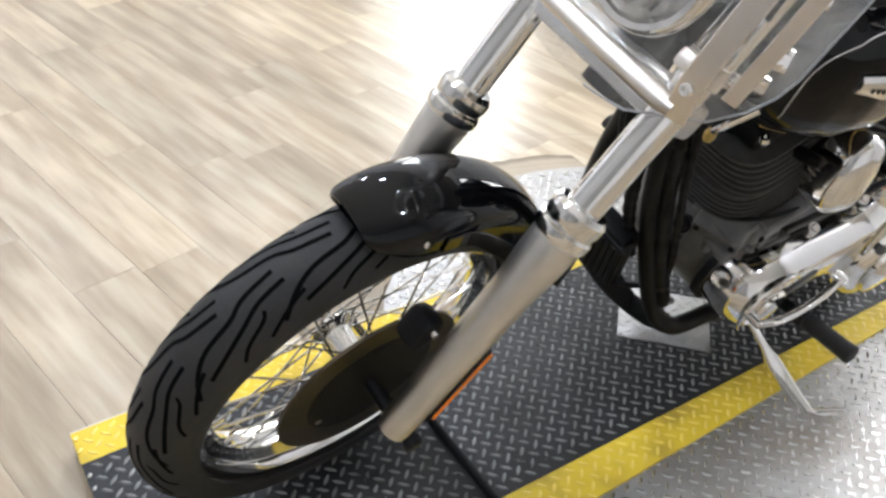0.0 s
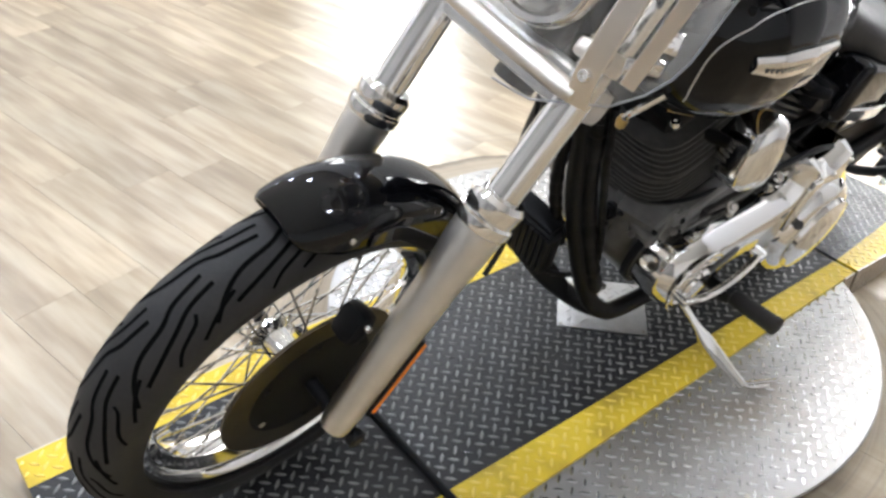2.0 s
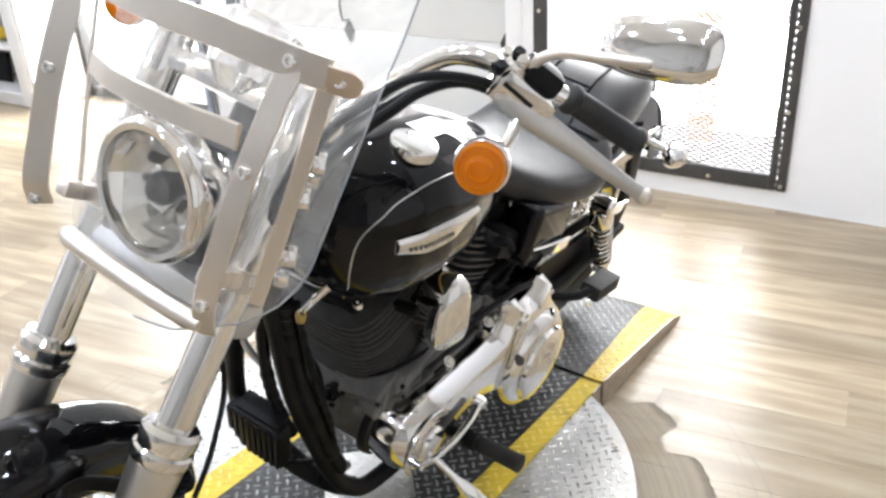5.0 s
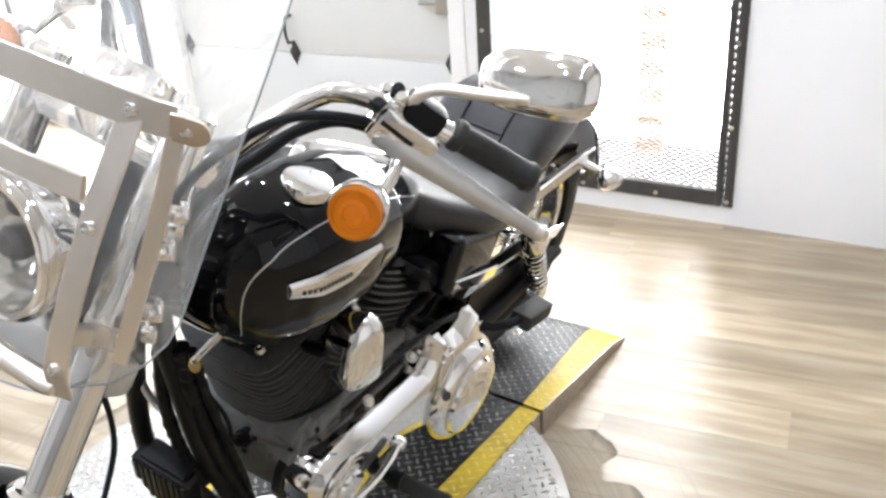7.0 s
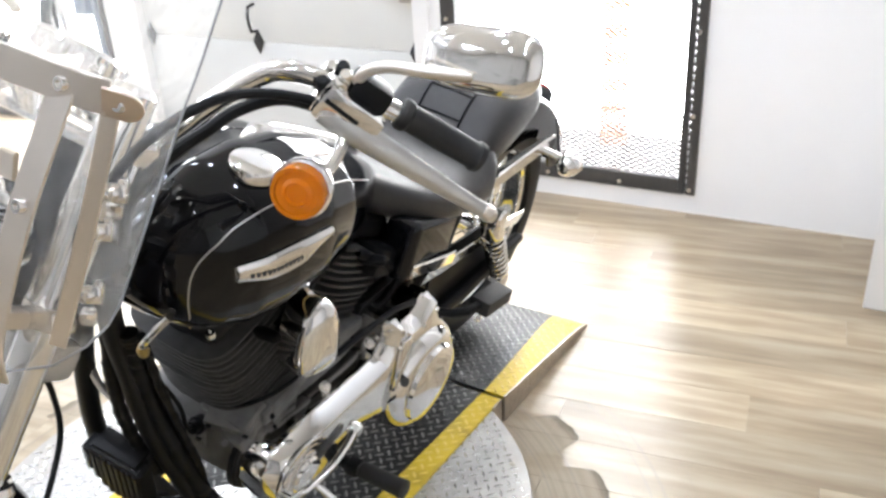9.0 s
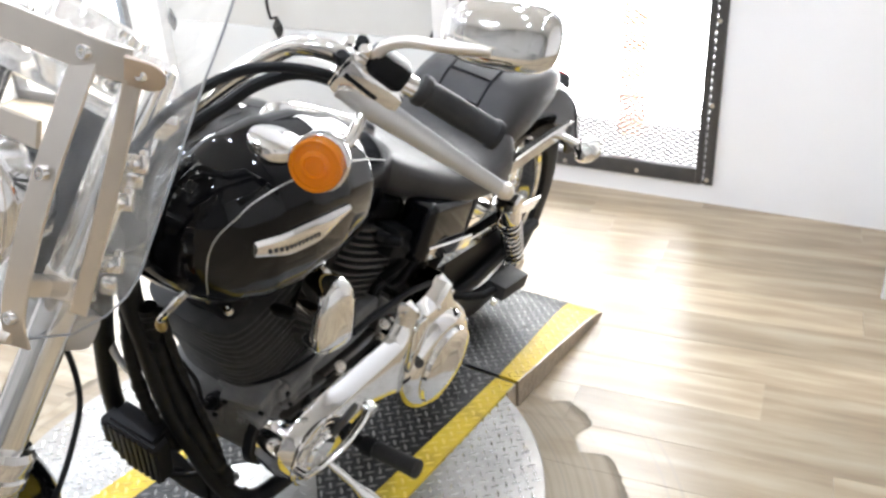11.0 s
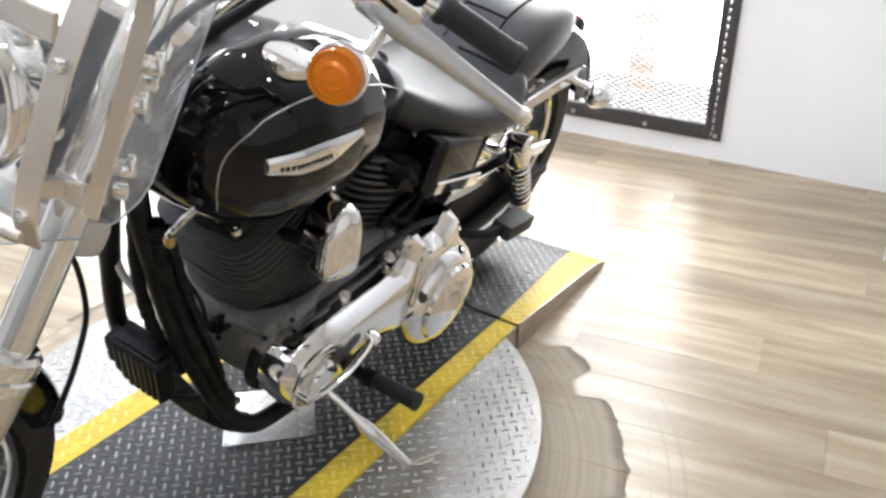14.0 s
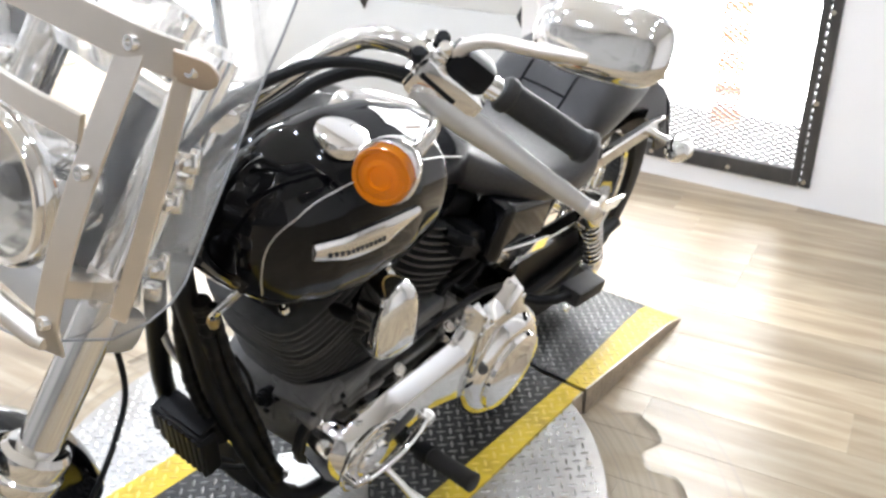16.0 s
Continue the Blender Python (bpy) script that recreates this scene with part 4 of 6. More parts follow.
part("bezel", lathe([(0.076, -0.010), (0.082, -0.006), (0.084, 0.004), (0.081, 0.012), (0.077, 0.015), (0.070, 0.014), (0.069, 0.006)], LC, LD, 48, caps=False), CHROME, lamp, "chromed headlamp ring")
bowl = bmesh.new()
frng = random.Random(3)
u0 = LD.orthogonal().normalized()
w0 = LD.cross(u0)
lp = [[LC + LD * (h + frng.uniform(-0.006, 0.006)) + r * (math.cos(q) * u0 + math.sin(q) * w0) for q in (2 * math.pi * k / 18 for k in range(18))] for r, h in ((0.072, 0.004), (0.062, -0.014), (0.050, -0.030), (0.036, -0.042), (0.022, -0.050), (0.012, -0.052))]
part("reflector_bowl", rings(bowl, lp, caps=False), CHROME, lamp, "faceted mirror reflector", 2)
part("bulb_shield", lathe([(0.0, 0.004), (0.012, 0.002), (0.019, -0.006), (0.020, -0.018), (0.014, -0.04)], LC, LD, 20, caps=False), CASE, lamp, "grey bulb shield")
lens = part("lens", lathe([(0.0725, 0.010), (0.06, 0.0165), (0.04, 0.021), (0.02, 0.0235), (0.0, 0.024)], LC, LD, 40, caps=False), LENSGLASS, lamp, "clear glass lens")
part("mount_bracket", rbox((0.05, 0.10, 0.02), (FX0, 0.31, 0.862), (-10, 0, 0), 0.006), CHROME, lamp)
gauge = new("speedometer")
gauge.parent = bike
GC, GD = V(-0.01, 0.455, 1.075), V(0, 0.62, 0.78)
part("gauge_cup", lathe([(0.0, -0.085), (0.03, -0.083), (0.052, -0.06), (0.058, -0.02), (0.060, 0.006), (0.054, 0.012)], GC, GD, 36), CHROME, gauge, "chromed gauge cup")
part("dial", lathe([(0.053, 0.008), (0.0, 0.008)], GC, GD, 32, caps=False), PLASTIC, gauge)

# windshield and its straps
shield = new("windshield")
shield.parent = bike


def shield_y(x, z):
    return 0.222 + 0.36 * (z - 0.85) + 0.10 * max(0, z - 1.1) + 2.3 * x * x


loops = []
NX, NZ = 28, 26
for j in range(NZ + 1):
    f = j / NZ
    z = 0.800 + 0.60 * f
    half = 0.194 + 0.016 * min(1, f * 1.8)
    if f < 0.16:
        half -= 0.105 * (1 - math.sqrt(max(0, 1 - (1 - f / 0.16) ** 2)))
    if f > 0.85:
        half -= 0.12 * (1 - math.sqrt(max(0, 1 - ((f - 0.85) / 0.15) ** 2)))
    loops.append([V(FX0 + 0.004 + half * (2 * i / NX - 1), shield_y(half * (2 * i / NX - 1), z), z) for i in range(NX + 1)])
bm = bmesh.new()
vs = [[bm.verts.new(p) for p in lp] for lp in loops]
for a, b in zip(vs, vs[1:]):
    for i in range(NX):
        bm.faces.new((a[i], a[i + 1], b[i + 1], b[i]))
bmesh.ops.solidify(bm, geom=bm.faces[:], thickness=0.0045)
sh = part("clear_sheet", bm, SHIELD, shield, "clear polycarbonate sheet")
sh.visible_shadow = False
rim_line = [lp[-1] for lp in loops[::-1]] + [loops[0][i] for i in range(NX - 2, NX - 9, -2)]
part("polished_edge", sweep(rim_line, 0.0014, 6), SHEETEDGE, shield, "pale polished edge of the sheet")
SX = FX0 + 0.004
for sgn in (1, -1):
    fx = lambda d: SX + sgn * d - (0.0 if sgn == 1 else -0.036)
    part("front_strap", strap(spline([(fx(0.158), 0.207, 0.846 if sgn == 1 else 0.880), (fx(0.160), 0.205, 0.89 if sgn == 1 else 0.910), (fx(0.166), 0.222, 0.96), (fx(0.172), 0.250, 1.04), (fx(0.180), 0.302, 1.155)], 6), (1, 0.35, 0) if sgn == 1 else (0.8, 0.6, 0), 0.026 if sgn == 1 else 0.030, 0.004), STAINLESS, shield, "polished steel strap")
    part("rear_strap", strap(spline([(fx(0.172), 0.268, 0.86), (fx(0.182), 0.292, 0.95), (fx(0.190), 0.318, 1.05), (fx(0.194), 0.338, 1.13)], 6), (1, 0.6 * sgn, 0), 0.018, 0.004), STAINLESS, shield)
    for p in ((fx(0.160), 0.203, 0.887), (fx(0.172), 0.247, 1.038), (fx(0.180), 0.296, 1.146), (fx(0.226), 0.318, 1.136)):
        part("strap_bolt", bolt(p, (0, -1, 0.3), 0.0075, 0.006), CHROME, shield)
    bm = lathe([(0.026, -0.014), (0.0275, -0.012), (0.0275, 0.012), (0.026, 0.014)], fork_point(sgn * FXS, 0.60), UP, 28)
    merge(bm, rbox((0.022, 0.07, 0.022), fork_point(sgn * (FXS + 0.010), 0.60, 0.04), (-math.degrees(RAKE), 0, 0), 0.006))
    part("fork_clamp", bm, STAINLESS, shield)
    for z in (0.874, 0.99):
        part("shield_grommet", rbox((0.017, 0.014, 0.017), (fx(0.172), shield_y(0.172, z) + 0.010, z), (0, 0, 30 * sgn), 0.004), CHROME, shield)
part("top_strap", strap(spline([(SX - 0.20, 0.33, 1.128), (SX - 0.145, 0.296, 1.143), (SX - 0.075, 0.270, 1.156), (SX + 0.01, 0.258, 1.160), (SX + 0.09, 0.268, 1.158), (SX + 0.18, 0.296, 1.146), (SX + 0.215, 0.314, 1.140)], 6), (0, 0.25, 1), 0.033, 0.004), STAINLESS, shield, "polished steel top strap")
for x, z in ((0.150, 0.872), (0.166, 0.905), (0.162, 0.972), (0.166, 1.012)):
    y = 0.222 + 0.36 * (z - 0.85) + 2.3 * (x + 0.010) ** 2
    clip = rbox((0.022, 0.007, 0.020), (x, y - 0.003, z), (-18, 0, 34), 0.003)
    rbox((0.010, 0.012, 0.026), (x + 0.002, y + 0.006, z), (-18, 0, 34), 0.003, clip)
    lathe([(0.007, 0.0), (0.007, 0.005), (0.004, 0.007), (0.0, 0.007)], (x, y - 0.006, z), (0.5, -0.8, 0.2), 12, clip)
    part("shield_clip", clip, CHROME, shield, "small chromed clip on the sheet")
end_tab = [(-0.010, -0.0155), (0.012, -0.0155)] + circle2(0.012, 0, 0.0155, -90, 90, 10) + [(-0.010, 0.0155)]
tab_m = Matrix.Translation((SX + 0.222, 0.314, 1.138)) @ Matrix.Rotation(radians(27), 4, "Z") @ Matrix.Rotation(radians(90 + 14), 4, "X") @ Matrix.Rotation(radians(-8), 4, "Z")
part("strap_end", slab(end_tab, 0.004, tab_m, 0.001), SHADED_STEEL, shield, "rounded steel strap end, its darker reflection painted brown")
part("middle_strap", strap(spline([(SX - 0.118, 0.290, 1.040), (SX - 0.05, 0.268, 1.048), (SX + 0.05, 0.262, 1.053), (SX + 0.14, 0.268, 1.057)], 8), (0, 0.25, 1), 0.028, 0.006), STAINLESS, shield)
bar_pts = spline([(SX - 0.080, 0.204, 0.862), (SX - 0.02, 0.199, 0.863), (SX + 0.07, 0.198, 0.862), (SX + 0.155, 0.203, 0.858)], 8)
rad_b = [0.006, 0.0105] + [0.0125] * (len(bar_pts) - 4) + [0.0115, 0.008]
part("lower_bar", sweep(bar_pts, rad_b, 18, flat=0.75), STAINLESS, shield, "pale polished lower bar")

# handlebar and controls
bars = new("handlebar")
bars.parent = bike
BAR = [(0, 0.495, 0.960), (0.05, 0.497, 0.966), (0.085, 0.506, 0.994), (0.13, 0.530, 1.046), (0.172, 0.552, 1.086), (0.205, 0.563, 1.101), (0.255, 0.590, 1.094), (0.34, 0.650, 1.055), (0.392, 0.692, 1.022)]
both = [(-x, y, z) for x, y, z in BAR[:0:-1]] + BAR
part("bar", sweep(spline(both, 6), 0.0127, 16), CHROME, bars, "chromed handlebar")
for x in (-0.045, 0.045):
    part("riser", sweep([(x, 0.455, 0.91), (x, 0.495, 0.970)], 0.017, 14), CHROME, bars)
for sgn in (1, -1):
    gx = lambda x: sgn * x
    a, b = V(gx(0.315), 0.630, 1.071), V(gx(0.396), 0.695, 1.020)
    d = (b - a).normalized()
    L = (b - a).length
    part("grip", lathe([(0.0165, 0.0), (0.0195, 0.004), (0.0195, 0.012), (0.0165, 0.016), (0.0172, L * 0.5), (0.0168, L - 0.008), (0.0195, L - 0.004), (0.0185, L + 0.004), (0.0, L + 0.005)], a, d, 20), RUBBER, bars, "black rubber grip")
    c = V(gx(0.285), 0.605, 1.088)
    sw = rbox((0.052, 0.044, 0.046), c, (0, sgn * 30, sgn * 40), 0.012)
    part("switch_housing", sw, PLASTIC, bars, "black switch housing")
    bm = rbox((0.078, 0.034, 0.046), (gx(0.284), 0.574, 1.072), (0, sgn * 32, sgn * 32), 0.010)
    rbox((0.024, 0.040, 0.052), (gx(0.256), 0.572, 1.090), (0, sgn * 32, sgn * 36), 0.008, bm)
    part("lever_perch", bm, CHROME, bars)
    lev = spline([(gx(0.265), 0.560, 1.080), (gx(0.30), 0.572, 1.058), (gx(0.345), 0.600, 1.030), (gx(0.39), 0.640, 0.995), (gx(0.432), 0.680, 0.962)], 6)
    rad = [0.0095 + 0.012 * (1 - i / (len(lev) - 1)) ** 1.4 for i in range(len(lev) - 1)] + [0.0115]
    part("lever", sweep(lev, rad, 14, flat=0.6), ALU, bars, "polished clutch or brake lever")
    part("lever_tip", lathe([(0.0, -0.012), (0.008, -0.009), (0.0115, 0), (0.008, 0.009), (0.0, 0.012)], lev[-1], (lev[-1] - lev[-2]), 14), STAINLESS, bars)
    bm = bmesh.new()
    rbox((0.045, 0.010, 0.007), (gx(0.285), 0.560, 1.082), (0, sgn * 32, sgn * 32), 0.002, bm)
    rbox((0.045, 0.010, 0.007), (gx(0.279), 0.560, 1.066), (0, sgn * 32, sgn * 32), 0.002, bm)
    part("lever_slot", bm, SATIN, bars)
    for k, (dx, dy, dz, m_) in enumerate(((0.246, 0.590, 1.110, CHROME), (0.262, 0.588, 1.116, SATIN), (0.274, 0.578, 1.112, CHROME), (0.240, 0.575, 1.098, SATIN), (0.256, 0.560, 1.104, SATIN))):
        part("clamp_screw", lathe([(0.008, -0.012), (0.008, 0.006), (0.006, 0.009), (0.0, 0.009)], (gx(dx), dy, dz), V(gx(0.2), -0.5, 0.8), 12), m_, bars)
    ind = new("turn_signal")
    ind.parent = bike
    sc, sd = V(gx(0.300), 0.476, 1.022), V(0.34, -0.90, 0.16)
    part("housing", lathe([(0.0, -0.058), (0.014, -0.056), (0.025, -0.042), (0.0315, -0.018), (0.0335, 0.002), (0.0320, 0.005), (0.0300, 0.005)], sc, sd, 32, caps=False), CHROME, ind, "chromed bullet housing")
    au = sd.normalized().orthogonal().normalized()
    aw = sd.normalized().cross(au)
    facet = random.Random(9)
    lp = [[sc + sd.normalized() * (h + facet.uniform(-0.0045, 0.0045)) + r * (math.cos(q) * au + math.sin(q) * aw) for q in (2 * math.pi * k / 14 for k in range(14))] for r, h in ((0.0295, 0.003), (0.024, -0.006), (0.016, -0.012), (0.008, -0.015))]
    part("reflector", rings(bmesh.new(), lp), REFLECTOR, ind, "", 2)
    part("bulb", lathe([(0.0, -0.016), (0.007, -0.012), (0.009, -0.003), (0.006, 0.003), (0.0, 0.005)], sc, sd, 14), CLEARLENS, ind)
    part("lens", lathe([(0.0300, 0.003), (0.0300, 0.013), (0.0285, 0.0165), (0.0245, 0.0165), (0.0235, 0.0140), (0.0170, 0.0150), (0.0125, 0.0180), (0.0110, 0.0150), (0.0, 0.0165)], sc, sd, 36, caps=False), AMBER, ind, "amber plastic lens", 20)
    part("stalk", sweep(spline([sc + V(0, 0.04, 0.0), sc + V(-0.006 * sgn, 0.075, 0.02), V(gx(0.275), 0.585, 1.075)], 5), 0.007, 12), CHROME, ind)
    mir = new("mirror")
    mir.parent = bike
    part("stem", sweep(spline([(gx(0.278), 0.590, 1.098), (gx(0.292), 0.586, 1.122), (gx(0.322), 0.583, 1.140), (gx(0.37), 0.584, 1.150), (gx(0.42), 0.592, 1.160)], 6), [0.0068] * 25, 12), STAINLESS, mir, "polished mirror stem")
    mc = V(gx(0.416), 0.606, 1.174)
    out = []
    for k in range(40):
        t = 2 * math.pi * k / 40
        cx, cy = math.cos(t), math.sin(t)
        out.append((sgn * 0.072 * math.copysign(abs(cx) ** 0.62, cx), 0.036 * math.copysign(abs(cy) ** 0.70, cy) * (1 + 0.06 * cx)))
    m = Matrix.Translation(mc) @ Matrix.Rotation(radians(-8 * sgn), 4, "Z") @ Matrix.Rotation(radians(90 - 17), 4, "X") @ Matrix.Rotation(radians(sgn * 13), 4, "Z")
    loops = [[m @ V(x * s, y * s, h) for x, y in out] for s, h in ((0.05, 0.0150), (0.35, 0.0145), (0.60, 0.0130), (0.80, 0.0102), (0.92, 0.0060), (0.985, -0.0005), (1.0, -0.006), (0.98, -0.009))]
    part("mirror_shell", rings(bmesh.new(), loops), CHROME, mir, "chromed teardrop mirror shell", 50)
    part("mirror_glass", rings(bmesh.new(), [[m @ V(x * s, y * s, -0.0085) for x, y in out] for s in (0.95, 0.4, 0.02)]), CHROME, mir)

# cables
for pts, r in (([(0.275, 0.585, 1.073), (0.228, 0.530, 1.089), (0.200, 0.480, 1.093), (0.184, 0.430, 1.082), (0.161, 0.390, 1.050), (0.143, 0.360, 1.007), (0.124, 0.340, 0.959), (0.118, 0.335, 0.915), (0.10, 0.36, 0.86), (0.08, 0.43, 0.80)], 0.0058),
               ([(0.262, 0.585, 1.062), (0.221, 0.540, 1.079), (0.191, 0.500, 1.067), (0.179, 0.460, 1.048), (0.166, 0.425, 1.028), (0.13, 0.40, 0.97), (0.09, 0.42, 0.88)], 0.0075),
               ([(0.255, 0.59, 1.075), (0.185, 0.545, 1.062), (0.13, 0.51, 1.015), (0.06, 0.47, 0.93)], 0.006),
               ([(-0.265, 0.60, 1.085), (-0.19, 0.56, 1.098), (-0.12, 0.50, 1.06), (-0.05, 0.46, 0.98)], 0.0075),
               ([(0.02, 0.33, 0.80), (-0.004, 0.352, 0.70), (0.008, 0.362, 0.63), (0.024, 0.356, 0.575), (0.044, 0.325, 0.535), (0.066, 0.285, 0.505), (0.078, 0.25, 0.475)], 0.0042)):
    part("cable", sweep(spline(pts, 8), r, 10), PLASTIC, bike, "black control cable")

# fuel tank
TANK = [(0.462, 0.030, 0.812, 0.755), (0.470, 0.075, 0.845, 0.735), (0.488, 0.125, 0.885, 0.708), (0.52, 0.163, 0.914, 0.682), (0.57, 0.184, 0.932, 0.664), (0.64, 0.190, 0.937, 0.654),
        (0.72, 0.184, 0.925, 0.650), (0.80, 0.166, 0.894, 0.652), (0.88, 0.137, 0.850, 0.658), (0.95, 0.104, 0.802, 0.668), (1.01, 0.068, 0.765, 0.682), (1.04, 0.036, 0.742, 0.694)]


def tank_section(y):
    rows = TANK
    for a, b in zip(rows, rows[1:]):
        if a[0] <= y <= b[0]:
            f = (y - a[0]) / (b[0] - a[0])
            return [a[i] + (b[i] - a[i]) * f for i in (1, 2, 3)]
    return list(rows[0][1:] if y < rows[0][0] else rows[-1][1:])


def tank_point(y, q, lift=0.0):
    """q in radians: 0 on the left side, pi/2 at the top."""
    w, zt, zb = tank_section(y)
    c, s = math.cos(q), math.sin(q)
    zc = zb + (zt - zb) * 0.50
    x = (w + lift) * math.copysign(abs(c) ** 0.72, c)
    h = (zt - zc if s > 0 else zc - zb) + lift
    z = zc + h * math.copysign(abs(s) ** 0.80, s)
    if s > 0:
        z -= 0.048 * max(0, 1 - abs(x) / 0.066) ** 1.2 * (1 if w > 0.09 else 0.3) + (0.05 * abs(c) ** 0.5 if c < 0 else 0)
    return V(x, y, z)


ys = [0.462 + (1.04 - 0.462) * i / 48 for i in range(49)]
ys = [0.462, 0.466] + ys[1:]
tank = part("fuel_tank", rings(bmesh.new(), [[tank_point(y, 2 * math.pi * k / 64) for k in range(64)] for y in ys]), PAINT, bike, "gloss black teardrop fuel tank with grey pinstripes", 60)
for sgn in (1, -1):
    ctrl = spline([(0.498, -0.62, 0), (0.490, -0.28, 0), (0.490, 0.06, 0), (0.502, 0.34, 0), (0.530, 0.54, 0), (0.575, 0.62, 0), (0.64, 0.62, 0), (0.72, 0.58, 0), (0.81, 0.52, 0), (0.90, 0.42, 0)], 8)
    pts = [tank_point(c.x, c.y if sgn == 1 else math.pi - c.y, 0.0006) for c in ctrl]
    part("pinstripe", sweep(pts, 0.0011, 6), ALU, tank, "thin silver pinstripe")
    low = [tank_point(0.525 + 0.0115 * i, (-1.12 + 0.012 * i) if sgn == 1 else math.pi - (-1.12 + 0.012 * i), 0.0006) for i in range(34)]
    part("pinstripe", sweep(low, 0.0016, 6), BRASS, tank, "thin gold pinstripe")
    # badge
    bl = []
    n = 16
    for i in range(n + 1):
        f = i / n
        y = 0.530 + 0.180 * f
        q = 0.10 - 0.10 * f + 0.10 * f * f
        hw = 0.095 * (0.75 + 0.25 * math.sin(f * math.pi)) * (1 - 0.45 * f ** 3)
        row = []
        for k, (dq, lift) in enumerate(((-1, -0.003), (-1, 0.004), (-0.5, 0.007), (0, 0.008), (0.5, 0.007), (1, 0.004), (1, -0.003))):
            qq = q + hw * dq
            row.append(tank_point(y, qq if sgn == 1 else math.pi - qq, lift))
        bl.append(row)
    badge = part("badge", rings(bmesh.new(), bl), CHROME, tank, "chromed tank badge with small dark lettering", 50)
    for i in range(12):
        f = 0.08 + i * 0.042
        y0, y1 = 0.530 + 0.18 * f, 0.530 + 0.18 * (f + 0.026)
        q = 0.10 - 0.10 * f + 0.10 * f * f - 0.035
        c = [tank_point(y, (q + d) if sgn == 1 else math.pi - (q + d), 0.0086) for y, d in ((y0, -0.016), (y1, -0.016), (y1, 0.016), (y0, 0.016))]
        bm = bmesh.new()
        bm.faces.new([bm.verts.new(p) for p in c])
        bmesh.ops.solidify(bm, geom=bm.faces[:], thickness=0.0008)
        part("letter_bar", bm, LETTER, badge)
part("filler_cap", lathe([(0.036, -0.012), (0.036, 0.001), (0.034, 0.004), (0.029, 0.0058), (0.012, 0.007), (0.0, 0.007)], (0.114, 0.622, 0.923), (0.14, 0.08, 1), 36), CHROME, tank, "chromed round tank cap")
con = []
for y, w, z in ((0.72, 0.010, 0.872), (0.75, 0.016, 0.890), (0.80, 0.019, 0.879), (0.86, 0.019, 0.853), (0.92, 0.018, 0.824), (0.98, 0.017, 0.795), (1.03, 0.010, 0.762)):
    con.append([V(w * math.copysign(abs(math.cos(q)) ** 0.6, math.cos(q)), y, z - 0.03 + 0.036 * math.copysign(abs(math.sin(q)) ** 0.6, math.sin(q))) for q in (2 * math.pi * k / 20 for k in range(20))])
part("dash_console", rings(bmesh.new(), con), CHROME, tank, "chromed dash console along the tank", 50)


# seat, side covers, rear fender
def seat_loft(rows, name, label, mat_=LEATHER):
    """Rows of y, half width, top z, bottom z, skinned smoothly."""
    lp = []
    dense = spline([(r[0], r[1], r[2]) for r in rows], 6)
    dense2 = spline([(r[0], r[1], r[3]) for r in rows], 6)
    for d, e in zip(dense, dense2):
        y, w, zt, zb = d.x, max(d.y, 0.008), d.z, e.z
        zc, sec = (zt * 0.45 + zb * 0.55), []
        for k in range(32):
            q = 2 * math.pi * k / 32
            c, s = math.cos(q), math.sin(q)
            sec.append(V(w * math.copysign(abs(c) ** 0.7, c), y, zc + (zt - zc if s > 0 else zc - zb) * math.copysign(abs(s) ** 0.62, s)))
        lp.append(sec)
    return rings(bmesh.new(), lp)


seat = part("seat", seat_loft([(0.945, 0.040, 0.768, 0.70), (0.99, 0.085, 0.752, 0.664), (1.06, 0.134, 0.722, 0.630), (1.14, 0.163, 0.696, 0.606), (1.22, 0.172, 0.684, 0.586), (1.29, 0.170, 0.690, 0.568), (1.35, 0.160, 0.712, 0.560), (1.40, 0.12, 0.715, 0.60)], "seat", ""), LEATHER, bike, "black vinyl stepped seat", 60)
part("pillion", seat_loft([(1.312, 0.10, 0.694, 0.66), (1.342, 0.130, 0.724, 0.640), (1.382, 0.140, 0.766, 0.628), (1.45, 0.142, 0.790, 0.64), (1.53, 0.136, 0.793, 0.66), (1.60, 0.124, 0.782, 0.68), (1.66, 0.096, 0.758, 0.69), (1.69, 0.055, 0.738, 0.71)], "pillion", ""), LEATHER, seat, "black vinyl passenger pad", 60)
for x in (-0.052, 0.052):
    part("seam", sweep(spline([(x, 1.325, 0.706), (x, 1.342, 0.7235), (x, 1.382, 0.7655), (x, 1.45, 0.7890), (x, 1.53, 0.792), (x, 1.62, 0.774)], 6), 0.0030, 8), PLASTIC, seat, "dark stitched seam")
for y, z in ((1.348, 0.7310), (1.392, 0.7730), (1.49, 0.7945)):
    part("seam", sweep(spline([(-0.052, y, z - 0.001), (0, y, z), (0.052, y, z - 0.001)], 6), 0.0028, 8), PLASTIC, seat, "dark stitched seam")
part("seam", sweep(spline([(0.138, 1.405, 0.612), (0.143, 1.385, 0.640), (0.134, 1.350, 0.676), (0.105, 1.318, 0.700), (0.05, 1.308, 0.708), (0.0, 1.306, 0.709)], 6), 0.0045, 8), PLASTIC, seat, "dark gap between the pads")
RW = V(-0.012, 1.63, 0.322)
rear = spoke_wheel(RW, 0.340, 0.076, 0.080, 0.222, 0.052, 0.055, 40, bike)
rf = part("rear_fender", arc_fender(RW, 0.385, 0.100, 0.075, -42, 74, 44, taper=0.10), PAINT, bike, "gloss black rear fender", 50)
part("tail_lamp", rbox((0.08, 0.045, 0.045), (-0.015, 1.935, 0.608), (35, 0, 0), 0.018), RED, rf, "red tail lamp")
